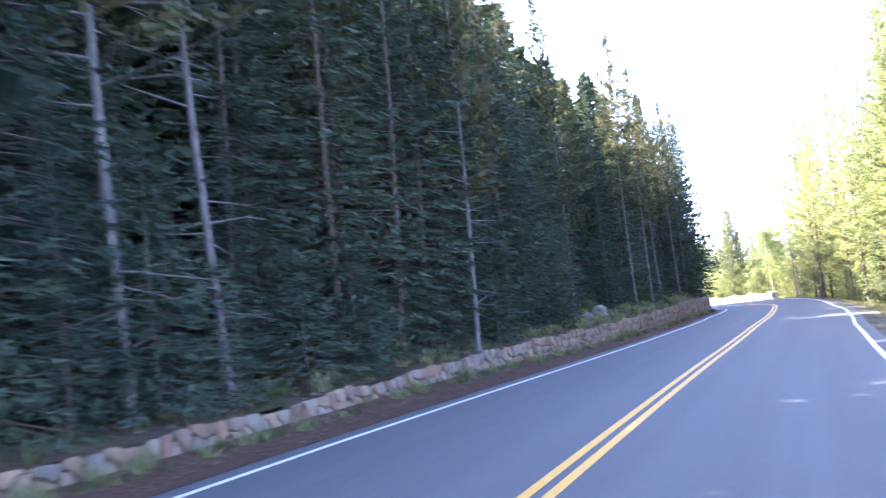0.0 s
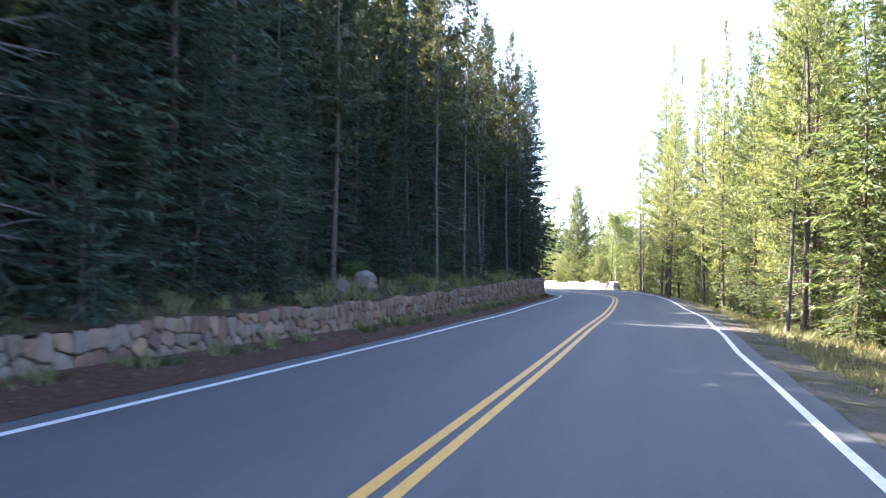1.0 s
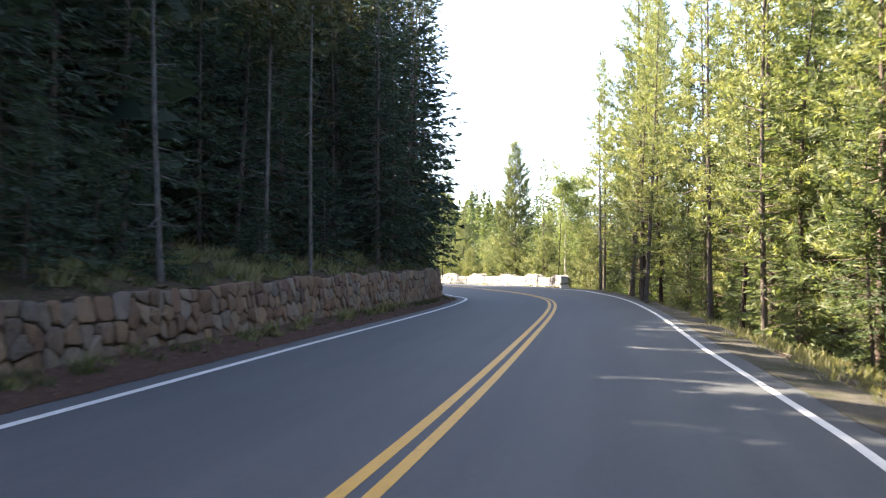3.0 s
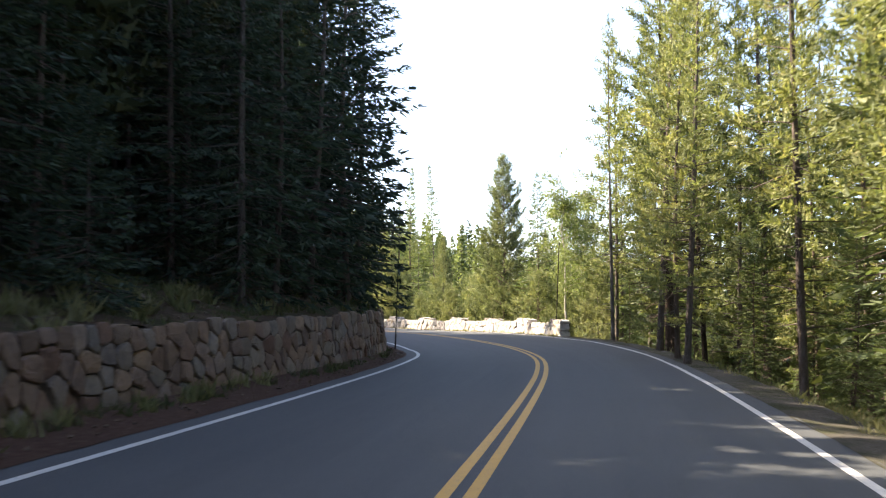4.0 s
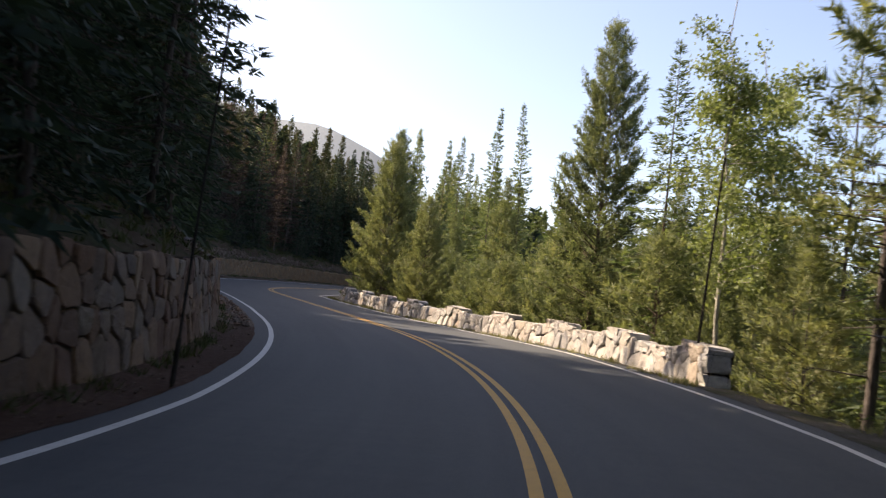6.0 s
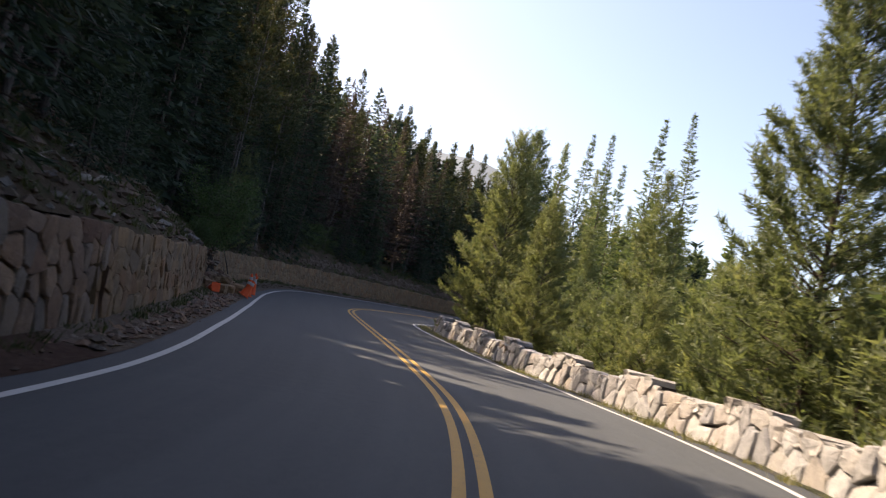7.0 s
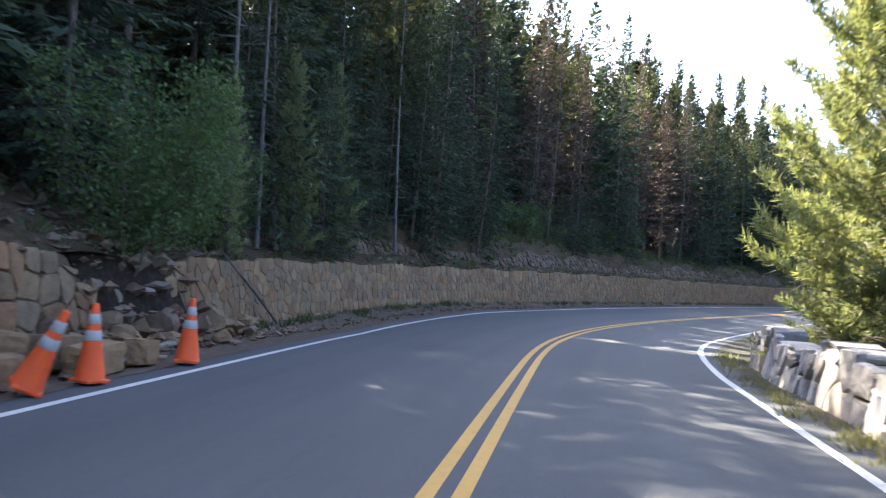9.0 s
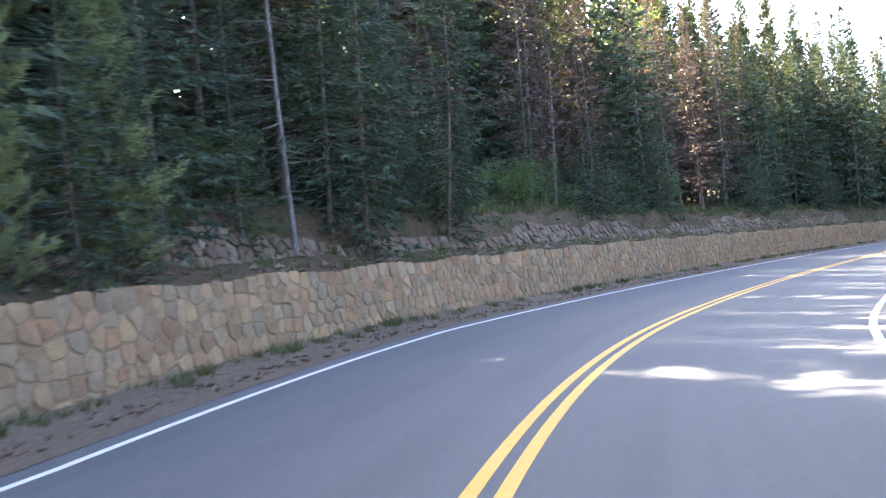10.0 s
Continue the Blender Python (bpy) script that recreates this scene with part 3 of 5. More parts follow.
retaining_wall("retaining_wall_3", "tan rubble stone retaining wall below the rocky slope", 121.9, 232, 121, 150, 12, 0.0, TAN_STONE, (0.012, 0.028), 0.3, 0.235, TAN_MORTAR, 0.006, 0.018, 0.0, 0.06, 0.001)
guard_wall()

# ---------- trees ----------
def tube(rings, sides=7):
    """A tapered tube through rings of (x, y, z, radius)."""
    v, f = [], []
    for x, y, z, rad in rings:
        for k in range(sides):
            a = 6.2832 * k / sides
            v.append((x + rad * math.cos(a), y + rad * math.sin(a), z))
    for n in range(len(rings) - 1):
        for k in range(sides):
            f.append((n * sides + k, n * sides + (k + 1) % sides, (n + 1) * sides + (k + 1) % sides, (n + 1) * sides + k))
    return v, f


def stick(v, f, a, b, ra, rb):
    """A thin limb with three sides, added to a mesh."""
    a, b = Vector(a), Vector(b)
    d = (b - a).normalized()
    p = d.orthogonal().normalized()
    q = d.cross(p)
    k = len(v)
    for c, rad in ((a, ra), (b, rb)):
        for t in range(3):
            w = c + rad * (math.cos(t * 2.094) * p + math.sin(t * 2.094) * q)
            v.append((w.x, w.y, w.z))
    for t in range(3):
        f.append((k + t, k + (t + 1) % 3, k + 3 + (t + 1) % 3, k + 3 + t))


def blades(base, way, length, width, r):
    """Narrow pointed leaves: arrays of feet, unit ways, lengths and widths."""
    n = len(base)
    side = np.cross(way, r.normal(size=(n, 3)))
    side /= np.linalg.norm(side, axis=1)[:, None] + 1e-9
    half = side * (0.5 * width)[:, None]
    v = np.stack([base - half, base + half, base + way * length[:, None]], 1)
    return v.reshape(-1, 3), np.arange(3 * n).reshape(-1, 3)


def unit(v):
    return v / (np.linalg.norm(v, axis=1)[:, None] + 1e-9)


def conifer(seed, high, wide, clear, gap, limbs, tufts, leaf, kind, dead_limbs=14, needles=None, fat=1.0, puff=0.03, thick=None, bark=None, lean=0.0, shoots=3.6, domed=False):
    """Trunk and crown meshes. domed: a full, convex crown with upswept limbs. clear: height of the lowest green limb; gap: between whorls of limbs; leaf: length of a blade; kind: spruce, pine or sparse."""
    r = np.random.RandomState(seed)
    thick = thick or 0.0055 * high + 0.02
    bend = r.normal(size=2) * 0.012 * high
    mid = lambda z: (bend[0] * math.sin(3.14 * z / high) + lean * z, bend[1] * math.sin(3.14 * z / high))
    rings = [(*mid(z), z, thick * (1.35 if z <= 0 else 1 - 0.93 * (z / high) ** 0.9)) for z in [-0.6, 0.0, 0.4] + list(np.linspace(0.12, 1, 9) * high)]
    tv, tf = tube(rings)
    for k in range(dead_limbs):
        z = r.uniform(0.12, 1.0) * max(clear, 0.3 * high) + 0.4
        a, L = r.rand() * 6.283, r.uniform(0.3, 1.0) * wide * 0.75
        x, y = mid(z)
        dz = r.uniform(-0.35, 0.25) * L
        tip = (x + L * math.cos(a), y + L * math.sin(a), z + dz)
        stick(tv, tf, (x, y, z), tip, 0.018 + 0.006 * L, 0.005)
        for q in range(2):
            u = r.uniform(0.4, 0.9)
            b = (x + u * L * math.cos(a), y + u * L * math.sin(a), z + u * dz)
            a2 = a + r.uniform(-0.9, 0.9)
            stick(tv, tf, b, (b[0] + 0.4 * L * math.cos(a2), b[1] + 0.4 * L * math.sin(a2), b[2] + r.uniform(-0.2, 0.15) * L), 0.008, 0.003)
    feet, ways, lens = [], [], []
    span = high - clear
    up = np.array([0, 0, 1.0])
    k, z = 0, clear
    while z < high - 0.12:
        u = (z - clear) / span
        full = (1 - u) ** (0.8 if kind == "spruce" else 0.72) * min(1.0, 0.55 + 3.0 * u)
        if domed:
            full = (1 - u) ** 0.56 * min(1.0, 0.7 + 1.6 * u)
        whorl = max(3, int(round(limbs * (0.75 + 0.35 * (1 - u)) * r.uniform(0.75, 1.25))))
        turn = r.rand() * 6.283
        for w_ in range(whorl):
            if kind != "spruce" and r.rand() < 0.12:
                continue
            a = turn + 6.283 * w_ / whorl + r.uniform(-0.35, 0.35)
            L = wide * full * r.uniform(0.5, 1.2) + 0.14 * (1 - 0.7 * u)
            x, y = mid(z)
            foot = np.array([x, y, z + r.uniform(-0.12, 0.12)])
            rise = {"spruce": -0.35 + 0.95 * u, "pine": 0.0 + 0.85 * u, "sparse": -0.1 + 0.7 * u}[kind] + r.uniform(-0.14, 0.14) + (0.28 if domed else 0.0)
            d = np.array([math.cos(a), math.sin(a), rise])
            d /= np.linalg.norm(d)
            flat = np.array([-math.sin(a), math.cos(a), 0])
            if L > 1.1:
                stick(tv, tf, tuple(foot), tuple(foot + 0.85 * L * d), 0.01 + 0.007 * L, 0.004)
            if kind == "pine":
                m = max(4, int(round(2.0 + shoots * L)))
                c = 0.38 + 0.68 * ((np.arange(m) + r.rand(m)) / m) ** 0.8
                side = r.uniform(-1, 1, m) * (1.12 - c) * 0.5 * L
                centre = foot + d * (L * c)[:, None] + flat * side[:, None] + up * (0.12 * L * c**2 + r.uniform(-0.06, 0.1, m))[:, None]
                axis = unit(d * 0.8 + flat * (np.sign(side) * r.uniform(0.2, 0.9, m))[:, None] + up * r.uniform(0.15, 0.8, (m, 1)))
                n = tufts
                cc, aa = np.repeat(centre, n, 0), np.repeat(axis, n, 0)
                t_ = r.uniform(-1.3, 0.5, (m * n, 1)) * leaf
                feet.append(cc + aa * t_ + r.normal(size=(m * n, 3)) * puff)
                out = r.normal(size=(m * n, 3))
                out = unit(out - aa * (out * aa).sum(1)[:, None])
                ways.append(unit(aa * r.uniform(0.5, 1.1, (m * n, 1)) + out * 0.75))
                lens.append(leaf * r.uniform(0.65, 1.2, m * n) * (1 - 0.5 * u**3))
            else:
                n = max(7, int(tufts * (0.2 + 0.8 * L / wide)))
                w = 0.1 + 0.9 * r.rand(n) ** 0.85
                spread = r.uniform(-1, 1, n) * (1.04 - w) * 0.4 * L
                sag = -0.16 * L * w + 0.14 * L * w**3
                feet.append(foot + d * (L * w)[:, None] + flat * spread[:, None] + up * (sag + r.normal(size=n) * 0.025)[:, None])
                ways.append(unit(d * 0.75 + flat * (np.sign(spread) * r.uniform(0.1, 0.9, n))[:, None] + r.normal(size=(n, 3)) * 0.22 + up * r.uniform(-0.45, 0.15, (n, 1))))
                lens.append(leaf * r.uniform(0.6, 1.25, n) * (0.5 + 0.5 * min(1, L / 1.2)))
        z += gap * r.uniform(0.7, 1.3) * (1.15 - 0.6 * u)
    top = np.stack([np.full(14, mid(high)[0]), np.full(14, mid(high)[1]), high - r.rand(14) * 0.5], 1)
    feet.append(top)
    ways.append(unit(r.normal(size=(14, 3)) * 0.3 + up))
    lens.append(np.full(14, min(0.22, 0.8 * leaf)))
    feet, ways, lens = np.vstack(feet), np.vstack(ways), np.concatenate(lens)
    v, f = blades(feet, ways, lens, lens * (0.2 if kind == "pine" else 0.3) * fat, r)
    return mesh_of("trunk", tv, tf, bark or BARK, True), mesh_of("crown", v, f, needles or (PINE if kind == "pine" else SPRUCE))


def broadleaf(seed, high, wide, leaves, leaf, stems=1):
    """A slender broad-leaved tree or a bush: stems that fork, and many small leaves."""
    r = np.random.RandomState(seed)
    tv, tf = [], []
    tips = []
    for s in range(stems):
        a0 = r.rand() * 6.28
        lean = 0.04 if stems == 1 else 0.35
        p = np.array([0.12 * (stems > 1) * math.cos(a0), 0.12 * (stems > 1) * math.sin(a0), -0.4])
        d = np.array([lean * math.cos(a0), lean * math.sin(a0), 1.0])
        rad = (0.011 * high + 0.02) / 2
        steps = 8
        if stems == 1:
            bends = [p + d * high / steps * k + r.normal(size=3) * 0.012 * high * (k > 1) for k in range(steps + 1)]
            tv, tf = tube([(*b_, max(0.012, rad * (1 - 0.95 * k / steps))) for k, b_ in enumerate(bends)], 8)
            for b in range(46):
                u = r.uniform(0.28, 0.9)
                k = min(int(u * steps), steps - 1)
                foot = bends[k] + (bends[k + 1] - bends[k]) * (u * steps - k)
                a = r.rand() * 6.28
                L = wide * r.uniform(0.4, 1.1) * (1.2 - 0.72 * u)
                e = foot + np.array([math.cos(a) * L, math.sin(a) * L, r.uniform(-0.1, 0.7) * L])
                stick(tv, tf, tuple(foot), tuple(e), 0.018, 0.004)
                tips += [foot + (e - foot) * q_ for q_ in (0.35, 0.5, 0.65, 0.8, 0.9, 1.0)]
            tips.append(bends[-1])
            continue
        for k in range(steps):
            q = p + d * high / steps + r.normal(size=3) * 0.02 * high * (k > 0)
            stick(tv, tf, tuple(p), tuple(q), rad * (1 - 0.85 * k / steps), rad * (1 - 0.85 * (k + 1) / steps))
            if k >= (3 if stems == 1 else 1):
                for b in range(4):
                    a = r.rand() * 6.28
                    L = wide * r.uniform(0.35, 1.0) * (1.1 - 0.7 * k / steps)
                    e = q + np.array([math.cos(a) * L, math.sin(a) * L, r.uniform(0.1, 0.8) * L])
                    stick(tv, tf, tuple(q), tuple(e), 0.02 * (0.4 + 0.1 * wide), 0.005)
                    tips += [q + (e - q) * u for u in (0.4, 0.6, 0.8, 1.0)]
            p = q
        tips.append(p)
    tips = np.array(tips)
    at = tips[r.randint(len(tips), size=leaves)] + r.normal(size=(leaves, 3)) * (0.09 if stems == 1 else 0.16) * wide * np.array([1, 1, 0.9])
    ln = leaf * r.uniform(0.7, 1.3, leaves)
    v, f = blades(at, unit(r.normal(size=(leaves, 3)) + np.array([0, 0, -0.3])), ln, ln * 0.85, r)
    return mesh_of("trunk", tv, tf, PALE_BARK if stems == 1 else BARK, stems == 1), mesh_of("crown", v, f, BROAD if stems == 1 else WILLOW)


def tree(name, meshes, label, category, group, m):
    t = tagged(empty(name, m), label, category, group)
    part("trunk", meshes[0], t)
    part("crown", meshes[1], t)
    return t


FOREST = "trees of the shaded wood"
SLOPE = "sunlit trees below the road"
WOOD_TRUNKS = ((8.95, 44.9, 0.8, 3), (10.55, 49.3, 0.8, 2), (11.95, 53.6, 0.82, 1), (14.5, 60.6, 0.78, 3), (13.4, 61.6, 0.84, 2), (11.5, 123.6, 0.85, 2), (10.3, 126.2, 0.85, 3), (9.34, 134.8, 0.85, 2), (8.2, 153.5, 0.85, 3), (7.6, 141.0, 0.85, 2),
               (-5.9, 16.6, 1.0, 1), (-2.5, 15.79, 1.2, 1), (-5.0, 15.6, 1.0, 3), (-3.27, 13.65, 1.35, 0), (17.2, 72.0, 0.8, 3), (17.5, 73.6, 0.85, 2), (1.35, 24.2, 1.0, 0))
# spruces added on the sun's side of road patches that should lie in shade
SUN_BLOCKERS = ((-0.4, 33.3, 1.1), (0.6, 33.6, 1.1), (-2.0, 34.4, 1.1), (-0.8, 25.6, 1.05), (-2.6, 26.4, 1.1), (1.4, 35.2, 1.05), (9.6, 57.3, 0.92), (8.6, 60.6, 0.95), (7.2, 58.0, 1.0), (0.2, 28.4, 1.1), (1.2, 30.2, 1.1), (12.2, 109.5, 0.8), (10.4, 115.4, 1.15), (-5.1, 21.6, 1.1), (-5.0, 23.2, 1.15), (-2.4, 31.8, 1.05), (0.1, 35.7, 1.05), (0.2, 37.3, 1.1), (0.9, 38.0, 1.05), (1.0, 39.7, 1.05), (2.3, 41.8, 1.05), (2.4, 43.4, 1.05), (5.2, 49.8, 1.05), (-3.2, 38.3, 1.15), (0.1, 41.5, 1.05), (4.2, 51.1, 1.1), (0.5, 39.6, 1.15), (7.0, 130.0, 1.1), (6.3, 131.2, 1.1), (5.6, 132.4, 1.15), (4.7, 130.9, 1.15), (7.9, 119.6, 0.95), (7.8, 119.6, 1.0), (7.7, 119.3, 0.95), (5.4, 146.3, 1.0), (5.8, 153.2, 1.0), (5.2, 153.3, 1.0), (13.7, 104.7, 0.9), (12.8, 107.2, 0.9), (10.8, 112.9, 0.9), (10.8, 117.0, 0.9), (9.7, 118.8, 0.9), (4.6, 132.5, 1.0), (6.4, 132.5, 1.05), (6.8, 131.7, 1.05), (-0.4, 22.9, 1.1), (0.9, 26.4, 1.1), (1.65, 28.5, 1.1), (2.45, 30.6, 1.1), (3.2, 32.7, 1.05), (0.1, 24.6, 1.1), (-1.4, 20.4, 1.1), (-2.9, 19.3, 1.1), (-6.6, 13.3, 1.05), (-7.4, 12.0, 1.05))
HILL_ASPEN = (6.8, 174.0, 18.5)
KINDS = {
    "lodgepole": [conifer(20 + k, 14.5 + k, 1.7, 2.2 + 1.2 * k, 0.44, 4, 8, 0.26, "pine", 26, SHADED_PINE, 2.0, 0.05) for k in range(4)],
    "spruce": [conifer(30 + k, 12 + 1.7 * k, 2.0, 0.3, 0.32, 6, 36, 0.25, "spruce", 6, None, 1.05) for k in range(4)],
    "slim": [conifer(27 + k, 13.5 + k, 1.5, 4.0 + k, 0.46, 4, 8, 0.26, "pine", 30, SHADED_PINE, 2.0, 0.05, 0.07, GREY_BARK) for k in range(4)],
    "sapling": [conifer(40 + k, 2.0 + 1.0 * k, 1.0 + 0.25 * k, 0.08, 0.17, 6, 36, 0.18, "spruce", 2) for k in range(3)],
    "pine": [conifer(50 + k, 9.5 + 1.6 * k, 1.8, 0.3, 0.36, 6, 18, 0.2, "pine", 14, None, 1.05, 0.03, shoots=5.5, domed=True) for k in range(3)],
    "hero_pine": [conifer(151 + k, 9.5 + 2.2 * k, 2.45, 0.2, 0.29, 7.2, 22, 0.18, "pine", 16, None, 1.0, 0.03, shoots=6.8, domed=True) for k in range(2)],
    "shrub_pine": [conifer(53 + k, 3.2 + 0.8 * k, 1.4, 0.1, 0.28, 5.8, 18, 0.17, "pine", 4, None, 0.95, 0.03, shoots=5.5, domed=True) for k in range(2)],
    "sun_pine": [conifer(55 + k, 13 + 1.7 * k, 1.9, 1.2 + 1.2 * k, 0.46, 4.4, 13, 0.22, "pine", 20, SUNLIT_PINE, 1.2, 0.04) for k in range(3)],
    "spire": [conifer(58 + k, 15 + 2 * k, 1.6, 0.6, 0.31, 7, 38, 0.25, "spruce", 6, SUNLIT_FIR) for k in range(2)],
    "fir": [conifer(35 + k, 12 + 2 * k, 2.0, 0.4, 0.34, 6, 38, 0.28, "spruce", 6, SUNLIT_FIR) for k in range(2)],
    "old_pine": [conifer(140 + k, 16.5 + k, 2.8, 4.6, 0.5, 5, 16, 0.23, "pine", 26, SUNLIT_PINE, 1.2, 0.04, 0.23, SHADED_BARK, shoots=4.4) for k in range(2)],
    "sun_slim": [conifer(145 + k, 13 + 1.5 * k, 1.3, 4.5, 0.6, 3.6, 12, 0.22, "pine", 26, SUNLIT_PINE, 1.2, 0.04, 0.085, SHADED_BARK if k else GREY_BARK) for k in range(2)],
    "back_lodgepole": [conifer(90 + k, 15 + k, 2.0, 3.0, 0.85, 4, 2, 0.8, "pine", 2, SHADED_PINE, 4.4) for k in range(2)],
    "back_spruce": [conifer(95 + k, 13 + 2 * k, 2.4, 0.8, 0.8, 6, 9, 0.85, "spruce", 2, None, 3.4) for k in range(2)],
    "far_lodgepole": [conifer(120 + k, 14.5 + k, 1.8, 2.4 + 1.2 * k, 0.6, 4, 5, 0.36, "pine", 8, SHADED_PINE, 2.4, 0.06) for k in range(3)],
    "far_spruce": [conifer(125 + k, 12 + 1.9 * k, 2.0, 0.4, 0.48, 6, 18, 0.44, "spruce", 2, None, 1.5) for k in range(3)],
    "far_sun": [conifer(130 + k, 12.5 + 1.6 * k, 1.9, 1.0, 0.6, 4.6, 8, 0.32, "pine", 8, SUNLIT_PINE, 1.6, 0.05) for k in range(2)],
    "back_sun": [conifer(98 + k, 13 + 2 * k, 2.1, 0.8, 0.6, 6, 9, 0.55, "spruce", 3, SUNLIT_FIR, 2.6) for k in range(2)],
    "dead": [conifer(60 + k, 12.5 + 1.5 * k, 1.5, 1.5, 0.36, 5.4, 24, 0.27, "sparse", 24, DEAD, 1.45) for k in range(2)],
    "aspen": [broadleaf(70 + k, 9 + 2 * k, 1.9, 9000, 0.09) for k in range(2)],
    "bush": [broadleaf(80 + k, 2.2 + 0.6 * k, 1.0, 8000, 0.065, 6) for k in range(2)],
}
HIGH = {"lodgepole": (14.5, 15.5, 16.5, 17.5), "spruce": (12, 13.7, 15.4, 17.1), "pine": (9.5, 11.1, 12.7), "sun_pine": (13, 14.7, 16.4), "spire": (15, 17), "shrub_pine": (3.2, 4.0), "hero_pine": (9.5, 11.7), "fir": (12, 14), "aspen": (9, 11)}
LABELS = {
    "slim": ("lodgepole_pine", "slim lodgepole pine with bare pale grey trunk and dead limbs", "pine"),
    "far_lodgepole": ("lodgepole_pine", "tall lodgepole pine with bare grey trunk on the far bend", "pine"),
    "far_spruce": ("spruce", "dark green spruce standing along the far bend", "spruce"),
    "far_sun": ("lodgepole_pine", "sunlit yellow-green lodgepole pine along the far bend", "pine"),
    "lodgepole": ("lodgepole_pine", "tall lodgepole pine with bare grey trunk and high crown", "pine"),
    "spruce": ("spruce", "dark green spruce with limbs nearly down to the ground", "spruce"),
    "sapling": ("young_fir", "young dark green fir growing behind the stone wall", "young fir"),
    "pine": ("bushy_pine", "bushy yellow-green pine in full sunlight below the road", "pine"),
    "back_lodgepole": ("lodgepole_pine", "tall lodgepole pine deep in the wood", "pine"),
    "back_spruce": ("spruce", "dark spruce deep in the wood", "spruce"),
    "back_sun": ("fir", "fir deep among the sunlit trees", "fir"),
    "sun_pine": ("lodgepole_pine", "sunlit yellow-green lodgepole pine with thin trunk", "pine"),
    "hero_pine": ("bushy_pine", "full bushy yellow-green pine in sunlight at the parapet", "pine"),
    "old_pine": ("old_pine", "tall old pine with a thick dark trunk beside the road", "pine"),
    "sun_slim": ("slim_pine", "slim pine with a bare trunk close to the road's edge", "pine"),
    "shrub_pine": ("young_pine", "low bushy young pine behind the parapet", "young pine"),
    "fir": ("fir", "light green fir in sunlight beside the road", "fir"),
    "spire": ("spruce", "narrow dark green spruce spire in sunlight", "spruce"),
    "dead": ("dead_pine", "reddish-brown dead pine with thin needles", "dead tree"),
    "aspen": ("aspen", "slender aspen with pale trunk and light green leaves", "aspen"),
    "bush": ("willow_bush", "leafy green bush with many stems on the bank", "bush"),
}
rt = random.Random(7)
BACK = []


SLOTS = ((17.7, 128.3, 0.75), (21.4, 104.7, 0.5), (22.8, 98.6, 0.45), (19.0, 113.8, 0.5))


def in_slot(x, y):
    """Whether a place lies in one of the narrow gaps of the wood through which the sun reaches the road."""
    a = radians(SUN_AZ)
    for sx, sy, half in SLOTS:
        along_it, aside = (x - sx) * math.cos(a) + (y - sy) * math.sin(a), -(x - sx) * math.sin(a) + (y - sy) * math.cos(a)
        if 4 < along_it < 26 and abs(aside) < half:
            return True
    return False


def plant(kind, x, y, size=1.0, pick=None, group=FOREST, turn=None, label=None, sink=0.05, lean=0.0, exact=False):
    which = KINDS[kind]
    if kind.startswith("back"):
        BACK.append((which[rt.randrange(len(which))], pose(x, y, ground_at(x, y) - 0.1, 0, 0, rt.uniform(0, 360)) @ Matrix.Scale(size, 4)))
        return None
    name, text, cat = LABELS[kind]
    me = which[rt.randrange(len(which)) if pick is None else pick]
    z = ground_at(x, y) - sink
    sway = 0.0 if exact else 1.0
    m = Matrix.Translation((x, y, z)) @ Matrix.Rotation(radians(-lean), 4, "Y") @ pose(0, 0, 0, sway * rt.uniform(-2, 2), sway * rt.uniform(-2, 2), rt.uniform(0, 360) if turn is None else turn) @ Matrix.Diagonal((size, size, size * (1 + sway * rt.uniform(-0.08, 0.08)), 1))
    return tree(name, me, label or text, cat, group, m)


def plant_to(kind, x, y, top, pick=0, group=SLOPE):
    """A tree whose tip stands at the given height."""
    z = ground_at(x, y)
    lean = 2.5 if y > 115 and kind == "spire" else 1.0
    x = x + math.sin(radians(lean)) * (top - z)
    return plant(kind, x, y, (top - z) / HIGH[kind][pick], pick, group, lean=lean if group == SLOPE else 0.0, exact=True)


